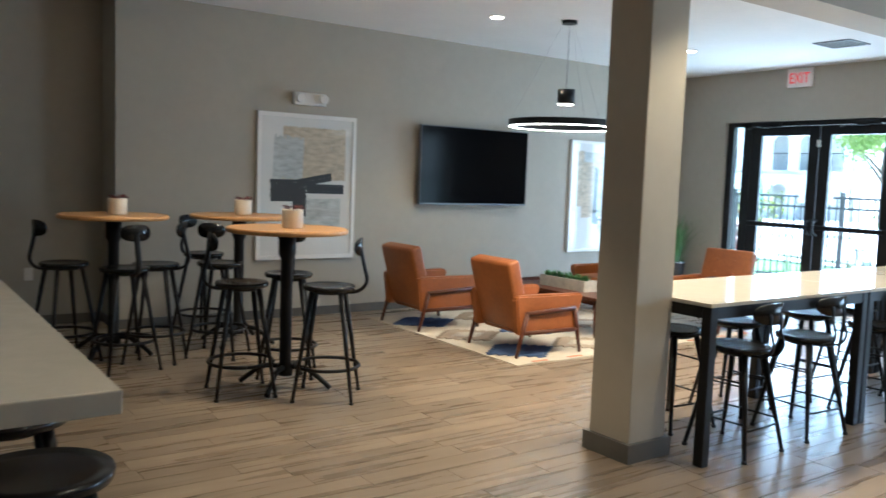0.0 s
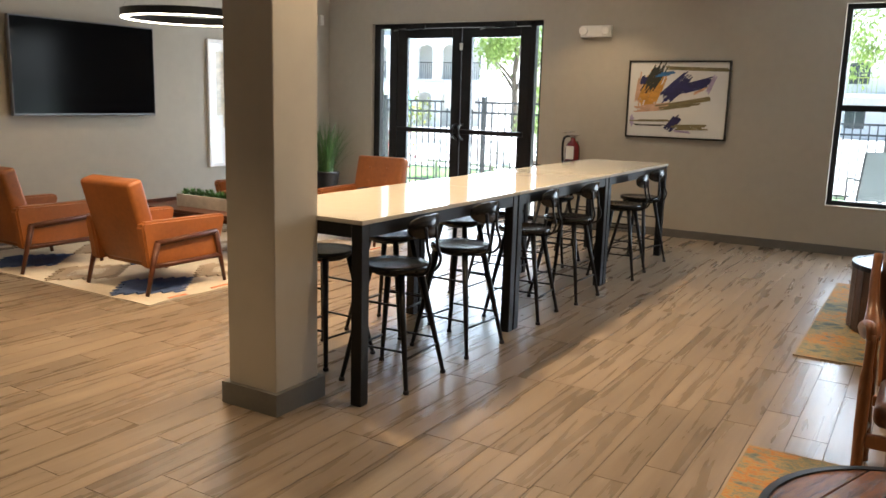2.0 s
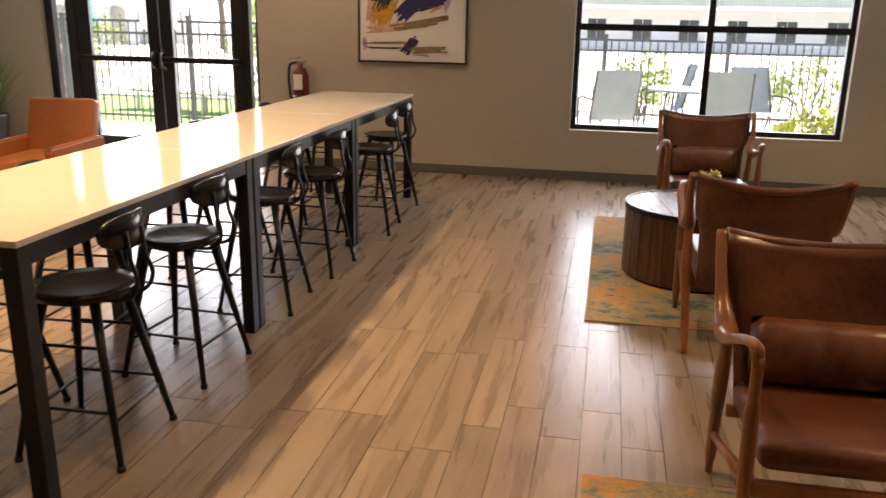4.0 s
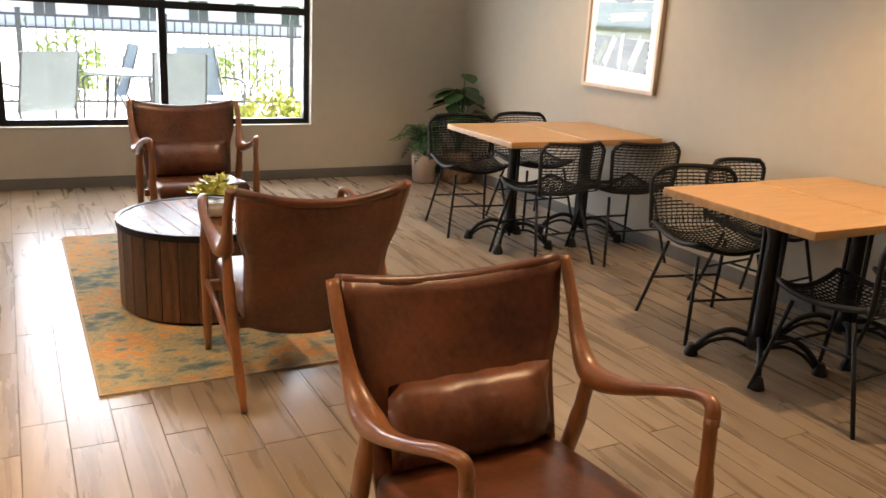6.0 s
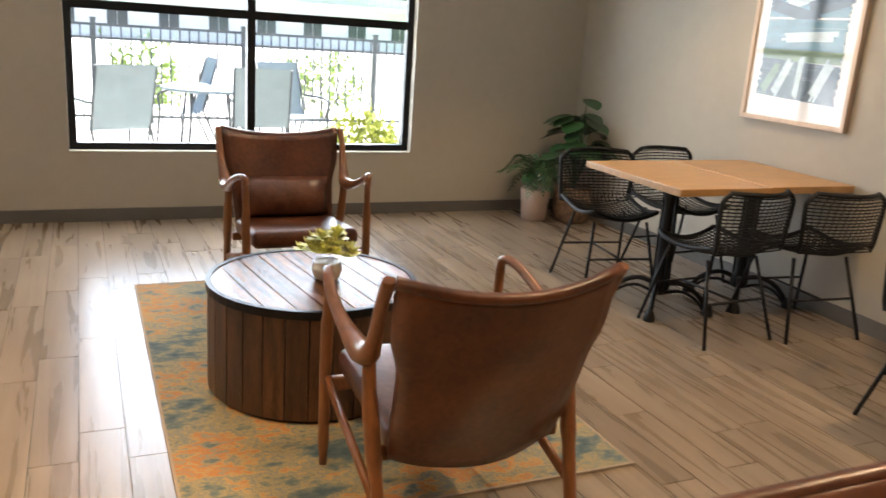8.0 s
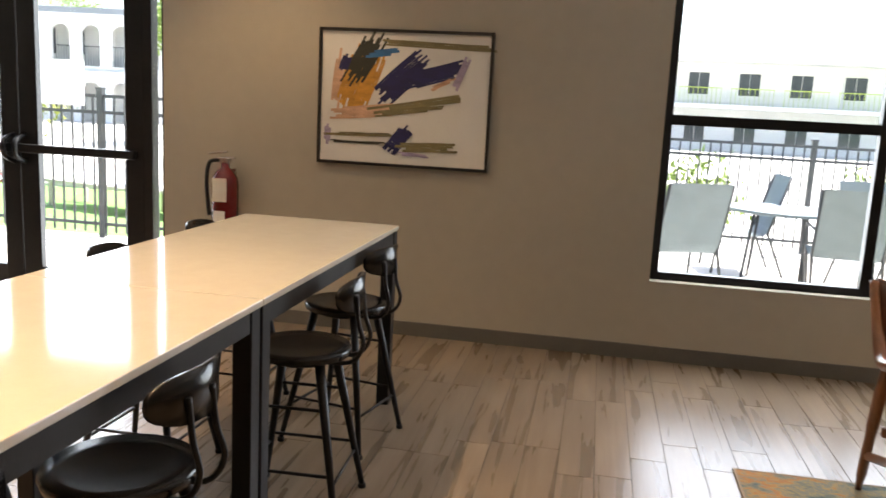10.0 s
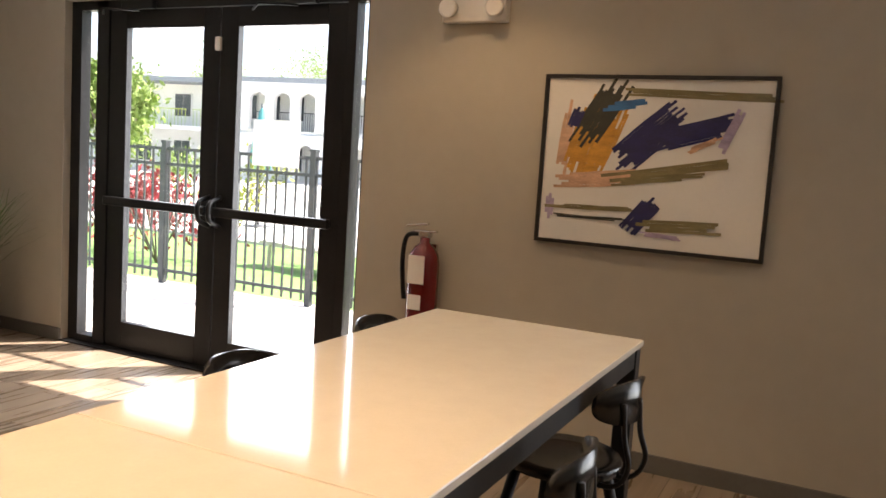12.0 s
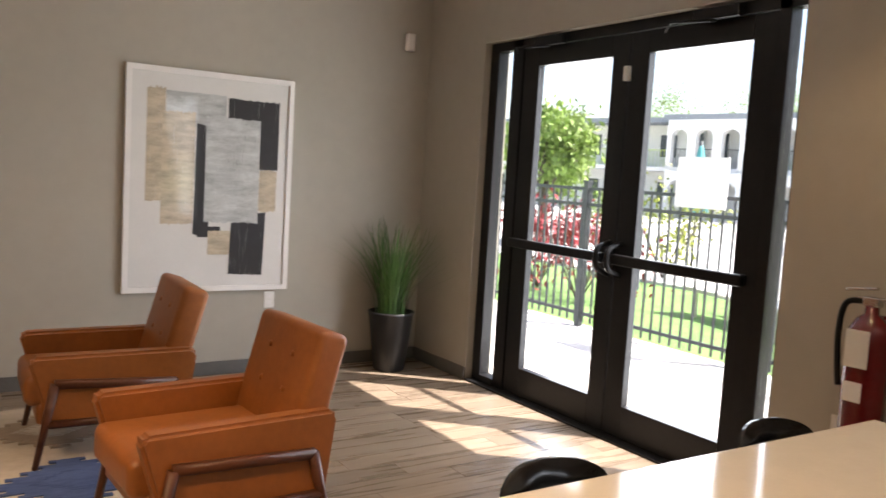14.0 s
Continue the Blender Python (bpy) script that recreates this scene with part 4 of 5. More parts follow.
# tall grass in a black pot, in the corner by the door
gp = thing("potted_grass", "tall artificial grass in a tapered black pot", "plant", Matrix.Translation((10.15, 8.20, 0)))
bm = B()
lathe(bm, [(0.10, 0), (0.115, 0.01), (0.165, 0.42), (0.172, 0.44), (0.155, 0.44), (0.15, 0.40)], 30)
part("pot", bm, POTB, gp)
rnd = random.Random(12)
for cl in range(6):
    bm = B()
    for _ in range(34):
        a, q = rnd.uniform(0, 6.283), rnd.uniform(0, 0.12)
        L, lean = rnd.uniform(0.45, 0.78), rnd.uniform(0.03, 0.42) * (1.5 if rnd.random() < 0.15 else 1)
        p = Vector((q * math.cos(a), q * math.sin(a), 0.40))
        side = Vector((-math.sin(a), math.cos(a), 0))
        prev = None
        for k in range(5):
            t = k / 4
            c = p + Vector((math.cos(a), math.sin(a), 0)) * (lean * t * t) + Vector((0, 0, L * (t - 0.12 * lean * 3 * t ** 3)))
            c.x, c.y = min(c.x, E - 10.17), min(c.y, N - 8.22)
            wd = 0.0072 * (1 - t * 0.85)
            cur = (bm.verts.new(c - side * wd), bm.verts.new(c + side * wd))
            if prev:
                bm.faces.new((prev[0], prev[1], cur[1], cur[0]))
            prev = cur
    part("grass_tuft", bm, GRASSBLADE, gp)

# ---- lounge with brown leather chairs ----
def leather_chair(m, pillow=True):
    """Mid-century chair with sculpted arms, facing +x."""
    ob = thing("lounge_chair", "brown leather lounge chair with sculpted teak frame", "lounge chair", m, "brown leather lounge chairs")
    bm = B()
    box(bm, -0.20, 0.31, -0.27, 0.27, -0.045, 0.045, 0.035, 4, m=pose(0, 0, 0.375, 0, -5, 0))
    part("seat", bm, BROWN, ob, "worn brown leather seat", smooth=True)
    # slung back: winged at the top, drawn in below the arms, rounded at the foot, hollow across
    bm = B()
    nu, nv = 16, 16
    sheets = []
    for off in (0.0, 0.032):
        sh = []
        for i in range(nu + 1):
            u = -1 + 2 * i / nu
            rowv = []
            for j in range(nv + 1):
                v = j / nv
                z = 0.245 + 0.62 * v - 0.045 * (1 - u * u) * v ** 3 + 0.06 * u * u * (1 - v) ** 3
                x = -0.155 - 0.155 * v - 0.015 * math.sin(v * 3.1) - 0.055 * (1 - u * u) * (0.3 + 0.7 * v) - off + 0.004 * math.sin(5 * u + 7 * v)
                wing = 1 / (1 + math.exp(-(v - 0.64) / 0.03))
                y = u * (0.262 + 0.028 * v + 0.03 * wing)
                rowv.append(bm.verts.new((x, y, z)))
            sh.append(rowv)
        sheets.append(sh)
    for s, sh in enumerate(sheets):
        for i in range(nu):
            for j in range(nv):
                q = (sh[i][j], sh[i + 1][j], sh[i + 1][j + 1], sh[i][j + 1])
                bm.faces.new(q if s == 0 else q[::-1])
    rimf = lambda sh: [sh[i][0] for i in range(nu + 1)] + [sh[nu][j] for j in range(1, nv + 1)] + [sh[i][nv] for i in range(nu - 1, -1, -1)] + [sh[0][j] for j in range(nv - 1, 0, -1)]
    r0, r1 = rimf(sheets[0]), rimf(sheets[1])
    for k in range(len(r0)):
        q = (k + 1) % len(r0)
        bm.faces.new((r0[k], r0[q], r1[q], r1[k]))
    back = part("backrest", bm, BROWN, ob, "slung brown leather back", smooth=True)
    bm = B()
    tube(bm, [(-0.33 - 0.055 * (1 - u * u), u * 0.322, 0.862 - 0.045 * (1 - u * u)) for u in (-1 + k / 6 for k in range(13))], 0.018, 8)
    part("top_seam", bm, BROWN, back)
    if pillow:
        bm = B()
        n1, n2 = 12, 8
        for side in (1, -1):
            g = [[bm.verts.new((-0.165 + side * 0.06 * (1 - (2 * i / n1 - 1) ** 4) ** 0.6 * (1 - (2 * j / n2 - 1) ** 2) ** 0.7 - 0.05 * (j / n2) + 0.006 * math.sin(i * 2.1 + j) + side * -0.010 * (1 - (2 * j / n2 - 1) ** 2) * math.exp(-((i - 6.4 + 0.25 * (j - 4)) / 0.7) ** 2), -0.235 + 0.47 * i / n1, 0.405 + 0.215 * j / n2)) for j in range(n2 + 1)] for i in range(n1 + 1)]
            for i in range(n1):
                for j in range(n2):
                    bm.faces.new((g[i][j], g[i + 1][j], g[i + 1][j + 1], g[i][j + 1]))
        bmesh.ops.remove_doubles(bm, verts=bm.verts, dist=0.0005)
        part("lumbar_pillow", bm, BROWN, ob, "creased brown leather pillow", smooth=True)
    for s in (-1, 1):
        bm = B()
        tube(bm, curve([(0.300, s * 0.302, 0.685), (0.310, s * 0.303, 0.50), (0.325, s * 0.300, 0.25), (0.338, s * 0.295, 0.0)]), [0.016] * 5 + [0.021] * 6 + [0.019] * 6 + [0.014] * 2, 10)
        part("front_leg", bm, TEAK, ob)
        bm = B()
        tube(bm, curve([(-0.13, s * 0.312, 0.60), (-0.165, s * 0.312, 0.44), (-0.225, s * 0.306, 0.24), (-0.302, s * 0.295, 0.0)]), [0.020] * 5 + [0.024] * 6 + [0.020] * 6 + [0.014] * 2, 10)
        part("rear_leg", bm, TEAK, ob)
        bm = B()
        pts = curve([(-0.325, s * 0.338, 0.868), (-0.275, s * 0.338, 0.775), (-0.215, s * 0.330, 0.665), (-0.135, s * 0.322, 0.598), (-0.02, s * 0.330, 0.610), (0.12, s * 0.340, 0.662), (0.235, s * 0.326, 0.705), (0.292, s * 0.308, 0.708), (0.302, s * 0.302, 0.665)], 6)
        rs = [0.0145 + 0.016 * math.exp(-((k / (len(pts) - 1) - 0.40) / 0.13) ** 2) for k in range(len(pts))]
        tube(bm, pts, rs, 12, 1.25)
        part("arm", bm, TEAK, ob, "sculpted teak arm")
        bm = B()
        tube(bm, [(-0.248, s * 0.302, 0.17), (0.322, s * 0.298, 0.335)], 0.019, 8, 0.7)
        part("side_rail", bm, TEAK, ob)
    bm = B()
    box(bm, 0.295, 0.325, -0.29, 0.29, 0.285, 0.335, 0.008)
    part("cross_rail", bm, TEAK, ob)
    bm = B()
    box(bm, -0.17, -0.145, -0.29, 0.29, 0.285, 0.33, 0.008)
    part("cross_rail", bm, TEAK, ob)
    return ob


lc = leather_chair(pose(8.65, 1.00, 0.006, 0, 0, 180))
copy_thing(lc, pose(6.57, 1.005, 0.006, 0, 0, 0))
copy_thing(lc, pose(4.89, 1.005, 0.006, 0, 0, 180))


def drum(m, label):
    ob = thing("drum_table", label, "coffee table", m, "drum tables")
    r, h = 0.415, 0.45
    n = 30
    for k in range(n):
        a0, a1 = 2 * math.pi * k / n + 0.006, 2 * math.pi * (k + 1) / n - 0.006
        bm = B()
        q = [Vector((rr * math.cos(a), rr * math.sin(a), z)) for z in (0.02, h - 0.012) for rr, a in ((r, a0), (r, a1), (r - 0.02, a1), (r - 0.02, a0))]
        v = [bm.verts.new(w) for w in q]
        for f in ((0, 1, 2, 3), (4, 5, 6, 7), (0, 1, 5, 4), (1, 2, 6, 5), (2, 3, 7, 6), (3, 0, 4, 7)):
            bm.faces.new([v[i] for i in f])
        part("stave", bm, DRUMW, ob)
    bm = B()
    lathe(bm, [(r - 0.022, 0.0), (r - 0.022, h - 0.02)], 40)
    part("core", bm, BLACK, ob)
    bm = B()
    pr = [(r + 0.006, h - 0.03), (r + 0.006, h + 0.002), (r - 0.014, h + 0.002), (r - 0.014, h - 0.03)]
    rings = [[bm.verts.new((q * math.cos(a), q * math.sin(a), z)) for a in (2 * math.pi * k / 56 for k in range(56))] for q, z in pr]
    for i in range(4):
        a, b = rings[i], rings[(i + 1) % 4]
        for k in range(56):
            bm.faces.new((a[k], a[(k + 1) % 56], b[(k + 1) % 56], b[k]))
    part("rim_band", bm, BLACK, ob, "dark metal rim band")
    nb = 8
    R = r - 0.016
    for k in range(nb):
        y0, y1 = -R + 2 * R * k / nb + 0.003, -R + 2 * R * (k + 1) / nb - 0.003
        bm = B()
        prof = []
        for t in range(9):
            y = y0 + (y1 - y0) * t / 8
            prof.append((math.sqrt(max(0, R * R - y * y)), y))
        ring = prof + [(-x, y) for x, y in prof[::-1]]
        top = [bm.verts.new((x, y, h - 0.002)) for x, y in ring]
        bot = [bm.verts.new((x, y, h - 0.018)) for x, y in ring]
        bm.faces.new(top)
        bm.faces.new(bot[::-1])
        for i in range(len(ring)):
            j = (i + 1) % len(ring)
            bm.faces.new((top[j], top[i], bot[i], bot[j]))
        bmesh.ops.remove_doubles(bm, verts=bm.verts, dist=0.0004)
        part("top_plank", bm, DRUMT, ob)
    return ob


drum(pose(7.58, 1.17, 0.006, 0, 0, 8), "round dark plank drum table on the rug")
drum(pose(3.62, 1.06, 0.006, 0, 0, -20), "round dark plank drum table on the rug")
bp = thing("small_plant", "lime green potted plant on the drum table", "plant", Matrix.Translation((7.56, 1.12, 0.454)))
bm = B()
lathe(bm, [(0.035, 0), (0.05, 0.008), (0.062, 0.04), (0.056, 0.075), (0.048, 0.07)], 22)
part("pot", bm, CREAMJAR, bp)
rnd = random.Random(21)
for k in range(38):
    a, t = rnd.uniform(0, 6.283), rnd.uniform(0.1, 1.35)
    d = Vector((math.cos(a) * math.cos(t), math.sin(a) * math.cos(t), math.sin(t) * 0.95))
    c = Vector((0, 0, 0.085)) + d * rnd.uniform(0.05, 0.118)
    bm = B()
    for q in range(8):
        b = q * 0.785
        for lift in (0.2, 0.9):
            e = Vector((math.cos(b) * math.cos(lift), math.sin(b) * math.cos(lift), math.sin(lift))) * rnd.uniform(0.030, 0.050)
            s = Vector((-math.sin(b), math.cos(b), 0)) * 0.011
            vs = [bm.verts.new(w) for w in (c, c + e * 0.6 - s, c + e, c + e * 0.6 + s)]
            bm.faces.new(vs)
    part("rosette", bm, LIME, bp)


def rug(m, w, d, label):
    ob = thing("area_rug", label, "rug", m, "distressed rugs")
    bm = B()
    box(bm, 0, w, 0, d, 0.0005, 0.009, 0.003, 2)
    part("rug_field", bm, RUGA, ob)
    bm = B()
    for b in ((-0.006, w + 0.006, -0.006, 0.004), (-0.006, w + 0.006, d - 0.004, d + 0.006), (-0.006, 0.004, 0.004, d - 0.004), (w - 0.004, w + 0.006, 0.004, d - 0.004)):
        box(bm, *b, 0.0005, 0.0098)
    part("binding", bm, RUGTAN, ob)


rug(pose(6.60, 0.245, 0.0), 2.40, 1.53, "distressed blue, orange and gold area rug")
rug(pose(2.70, 0.23, 0.0), 2.36, 1.51, "distressed blue, orange and gold area rug")

# ---- dining tables and rattan chairs ----
def dining_table(m):
    ob = thing("dining_table", "oak-topped dining table on two cast iron bases", "table", m, "dining tables")
    w, d = 0.85, 1.20
    for k in range(2):
        bm = B()
        box(bm, -w / 2, w / 2, -d / 2 + k * d / 2 + 0.001, k * d / 2 - 0.001, 0.741 - 0.003 * k, 0.779 - 0.003 * k, 0.004, 2)
        part("tabletop", bm, OAK, ob, "oiled oak top")
    for yc in (-0.30, 0.30):
        bm = B()
        lathe(bm, [(0.04, 0.08), (0.055, 0.12), (0.035, 0.18), (0.032, 0.62), (0.05, 0.68), (0.05, 0.73)], 18, (0, yc, 0))
        box(bm, -0.2, 0.2, yc - 0.03, yc + 0.03, 0.72, 0.7375)
        box(bm, -0.03, 0.03, yc - 0.2, yc + 0.2, 0.715, 0.7375)
        ped = part("pedestal", bm, CAST, ob)
        for sx in (-0.055, 0.055):
            bm = B()
            tube(bm, [(sx, yc, 0.12), (sx, yc, 0.70)], 0.011, 6)
            part("tie_rod", bm, CAST, ped)
        for a in (45, 135, 225, 315):
            c, s = math.cos(radians(a)), math.sin(radians(a))
            bm = B()
            f = lambda q, z: (q * c, yc + q * s, z)
            tube(bm, curve([f(0.03, 0.14), f(0.12, 0.155), f(0.21, 0.115), f(0.27, 0.045), f(0.285, 0.02)]), 0.014, 8)
            tube(bm, curve([f(0.03, 0.085), f(0.12, 0.11), f(0.20, 0.085), f(0.26, 0.03)]), 0.009, 6)
            ft = part("claw_leg", bm, CAST, ob)
            bm = B()
            lathe(bm, [(0.032, 0), (0.034, 0.012), (0.022, 0.05), (0.014, 0.06)], 12, (0.285 * c, yc + 0.285 * s, 0))
            part("claw_foot", bm, CAST, ft)
    return ob


def rattan_chair(m):
    """Open-weave black chair, facing +x."""
    ob = thing("dining_chair", "black open-weave rattan dining chair, slim metal legs", "chair", m, "dining chairs")
    def shell(u, v):
        """u across -1..1, v from the seat's front 0 to the back's top 1."""
        s = v * 0.86
        if s < 0.38:
            x, z = 0.21 - s, 0.455 - 0.03 * math.sin(s / 0.38 * math.pi)
        elif s < 0.50:
            t = (s - 0.38) / 0.12
            x, z = -0.17 - 0.075 * math.sin(t * 1.4), 0.455 + 0.075 * (1 - math.cos(t * 1.4))
        else:
            t = (s - 0.50) / 0.36
            x, z = -0.245 - 0.075 * t, 0.52 + 0.275 * t
        wd = 0.225 + 0.03 * max(0, (s - 0.38) / 0.48)
        if v > 0.9:
            wd *= 1 - 0.25 * ((v - 0.9) / 0.1) ** 2
        if v < 0.1:
            wd *= 1 - 0.12 * ((0.1 - v) / 0.1) ** 2
        curl = (0.05 if s < 0.45 else 0.0) * u * u
        wrap = (0.085 * max(0, (s - 0.40)) / 0.46) * u * u
        return Vector((x + wrap, u * wd, z + curl))
    rim = [shell(-1, k / 24) for k in range(25)] + [shell(-1 + k / 6, 1) for k in range(1, 12)] + [shell(1, 1 - k / 24) for k in range(25)] + [shell(1 - k / 6, 0) for k in range(1, 13)]
    bm = B()
    tube(bm, rim, 0.0125, 7)
    part("rim", bm, RATTAN, ob)
    bm = B()
    for k in range(1, 36):
        v = k / 36
        tube(bm, [shell(-1 + q / 5, v) for q in range(11)], 0.0038, 4)
    tagged(part("weft", bm, RATTAN, ob), kind="stuff")
    bm = B()
    for k in range(1, 18):
        u = -1 + k / 9
        tube(bm, [shell(u, 0.60 * q / 14) for q in range(15)], 0.0036, 4)
    for k in range(1, 14):
        u = -1 + k / 7
        tube(bm, [shell(u + (0.022 if q % 2 else -0.022), 0.56 + 0.44 * q / 16) for q in range(17)], 0.0026, 4)
    tagged(part("warp", bm, RATTAN, ob), kind="stuff")
    feet = []
    for sx, sy in ((1, 1), (1, -1), (-1, 1), (-1, -1)):
        bm = B()
        a = Vector((0.15 if sx > 0 else -0.13, sy * 0.17, 0.43))
        b = Vector((0.24 if sx > 0 else -0.255, sy * 0.235, 0.0))
        tube(bm, [a, b], 0.0095, 7)
        part("leg", bm, RATTAN, ob)
        feet.append((a, b))
    mid = lambda i, q: feet[i][0].lerp(feet[i][1], q)
    for i, j in ((0, 1), (2, 3)):
        bm = B()
        tube(bm, [mid(i, 0.5), mid(j, 0.5)], 0.007, 6)
        part("stretcher", bm, RATTAN, ob)
    bm = B()
    tube(bm, [(mid(0, 0.5) + mid(1, 0.5)) / 2, (mid(2, 0.5) + mid(3, 0.5)) / 2], 0.007, 6)
    part("centre_stretcher", bm, RATTAN, ob)
    return ob


dt = dining_table(pose(8.07, -1.29, 0))
copy_thing(dt, pose(5.89, -1.30, 0))
rc = rattan_chair(pose(8.51, -0.91, 0, 0, 0, 172))
for x, y, r in ((8.59, -1.51, 183), (7.70, -1.01, 4), (7.62, -1.56, -6), (6.37, -1.13, 168), (6.48, -1.63, 186), (5.48, -1.02, 3), (5.43, -1.58, -4)):
    copy_thing(rc, pose(x, y, 0, 0, 0, r))

# ---- corner plants by the window ----
def broadleaf(name, label, m, pot_mat, pot_prof, count, size, reach, top, seed, droop, slim):
    ob = thing(name, label, "plant", m)
    bm = B()
    lathe(bm, pot_prof, 28)
    part("pot", bm, pot_mat, ob)
    rnd = random.Random(seed)
    ph = pot_prof[-1][1]
    for k in range(count):
        a = k * 2.4 + rnd.uniform(-0.3, 0.3)
        q = rnd.uniform(0.35, 1.0)
        tip = Vector((math.cos(a) * reach * q, math.sin(a) * reach * q, ph + (top - ph) * (1.05 - q * 0.75) * rnd.uniform(0.75, 1.05)))
        w = m @ tip
        w.x, w.y = min(w.x, E - 0.05), max(w.y, S + 0.05)
        tip = m.inverted() @ w
        bm = B()
        base = Vector((0, 0, ph - 0.02))
        tube(bm, curve([base, base.lerp(tip, 0.5) + Vector((0, 0, 0.08)), tip], 4), 0.004, 5)
        d = Vector((math.cos(a), math.sin(a), -droop)).normalized()
        s = Vector((-math.sin(a), math.cos(a), 0))
        up = s.cross(d)
        L = size * rnd.uniform(0.75, 1.2)
        rows = []
        for j in range(7):
            t = j / 6
            wd = L * slim * math.sin(math.pi * min(1, t * 0.92 + 0.06)) ** 0.7
            c = tip + d * L * t + Vector((0, 0, -droop * 0.35 * L * t * t))
            rows.append([bm.verts.new(c - s * wd + Vector((0, 0, 0.12 * wd))), bm.verts.new(c - Vector((0, 0, 0.05 * wd))), bm.verts.new(c + s * wd + Vector((0, 0, 0.12 * wd)))])
        for r0, r1 in zip(rows, rows[1:]):
            bm.faces.new((r0[0], r0[1], r1[1], r1[0]))
            bm.faces.new((r0[1], r0[2], r1[2], r1[1]))
        for v in bm.verts:
            wv = m @ v.co
            if wv.x > E - 0.02 or wv.y < S + 0.02:
                wv.x, wv.y = min(wv.x, E - 0.02), max(wv.y, S + 0.02)
                v.co = m.inverted() @ wv
        part("leaf", bm, LEAF, ob, smooth=True)


broadleaf("potted_plant", "broad-leaved green plant in a woven basket pot", Matrix.Translation((10.09, -1.67, 0)), BASKET, [(0.12, 0), (0.145, 0.02), (0.16, 0.15), (0.145, 0.29), (0.13, 0.28)], 36, 0.19, 0.17, 1.18, 31, 0.30, 0.44)


def fern(m):
    """Arching fronds, each a stalk with pairs of narrow leaflets."""
    ob = thing("potted_fern", "arching green fern in a blush ceramic pot", "plant", m)
    bm = B()
    lathe(bm, [(0.085, 0), (0.10, 0.01), (0.12, 0.25), (0.113, 0.262), (0.10, 0.24)], 28)
    part("pot", bm, TERRA, ob)
    rnd = random.Random(32)
    for k in range(22):
        a = k * 2.4 + rnd.uniform(-0.25, 0.25)
        reach, rise, drop = rnd.uniform(0.12, 0.34), rnd.uniform(0.12, 0.30), rnd.uniform(0.05, 0.26)
        c, sn = math.cos(a), math.sin(a)
        spine = curve([(0, 0, 0.24), (c * reach * 0.45, sn * reach * 0.45, 0.24 + rise), (c * reach, sn * reach, 0.24 + rise - drop)], 8)
        bm = B()
        tube(bm, spine, 0.003, 4)
        for q in range(3, len(spine)):
            t = (q - 3) / (len(spine) - 4)
            L = 0.085 * math.sin(math.pi * (0.18 + 0.78 * t))
            fw = (spine[q] - spine[q - 1]).normalized()
            for sd in (-1, 1):
                d = (Vector((-sn, c, 0)) * sd + fw * 0.5 + Vector((0, 0, -0.25))).normalized()
                p = spine[q]
                w = fw * 0.011
                bm.faces.new([bm.verts.new(v) for v in (p, p + d * L * 0.45 - w, p + d * L, p + d * L * 0.45 + w)])
        for v in bm.verts:
            wv = m @ v.co
            v.co.x += min(0, E - 0.02 - wv.x)
            v.co.y += max(0, S + 0.02 - wv.y)
        part("frond", bm, LEAF, ob)


fern(Matrix.Translation((10.17, -1.36, 0)))

# ---- outdoors ----
bm = B()
box(bm, -400, 400, -400, 400, -0.4, -0.06)
solid("ground", bm, TURF, "green lawn reaching the horizon", "ground", "structure")
bm = B()
box(bm, E + T, 13.05, -14, 24, -0.058, -0.012)
box(bm, 13.05, 60, -14, 2.4, -0.058, -0.014)
box(bm, 16.9, 60, 2.4, 44, -0.058, -0.014)
solid("pavement", bm, CONCRETE, "pale sunlit concrete patio and walkway", "pavement", "structure")


def fence(name, p0, p1, h=1.42):
    """Metal picket fence from p0 to p1."""
    p0, p1 = Vector(p0), Vector(p1)
    d = p1 - p0
    L = d.length
    ob = thing(name, "charcoal metal picket fence", "fence", pose(p0.x, p0.y, -0.014, 0, 0, math.degrees(math.atan2(d.y, d.x))), kind="structure")
    n = max(1, round(L / 1.9))
    for k in range(n + 1):
        bm = B()
        x = L * k / n
        box(bm, x - 0.03, x + 0.03, -0.03, 0.03, 0, h + 0.06)
        box(bm, x - 0.037, x + 0.037, -0.037, 0.037, h + 0.06, h + 0.08)
        part("post", bm, FENCEM, ob)
    for z in (0.12, h - 0.18, h - 0.02):
        bm = B()
        box(bm, 0, L, -0.014, 0.014, z, z + 0.032)
        part("rail", bm, FENCEM, ob)
    np_ = int(L / 0.115)
    src = None
    for k in range(1, np_):
        x = L * k / np_
        if src is None:
            bm = B()
            box(bm, -0.009, 0.009, -0.009, 0.009, 0.05, h)
            src = finish("picket", bm, FENCEM)
        o = new("picket", src)
        o.parent = ob
        o.matrix_basis = Matrix.Translation((x, 0, 0))


fence("fence", (12.95, 5.45), (12.95, 13.0))
fence("fence", (15.6, -9), (15.6, 5.45), 1.25)
fence("fence", (12.95, 5.45), (15.6, 5.45))

sgn = thing("fence_sign", "blank white sign board on the fence", "sign", pose(12.9, 7.75, 1.30))
bm = B()
box(bm, -0.02, 0.0, -0.27, 0.27, 0, 0.44)
part("board", bm, SIGNW, sgn)


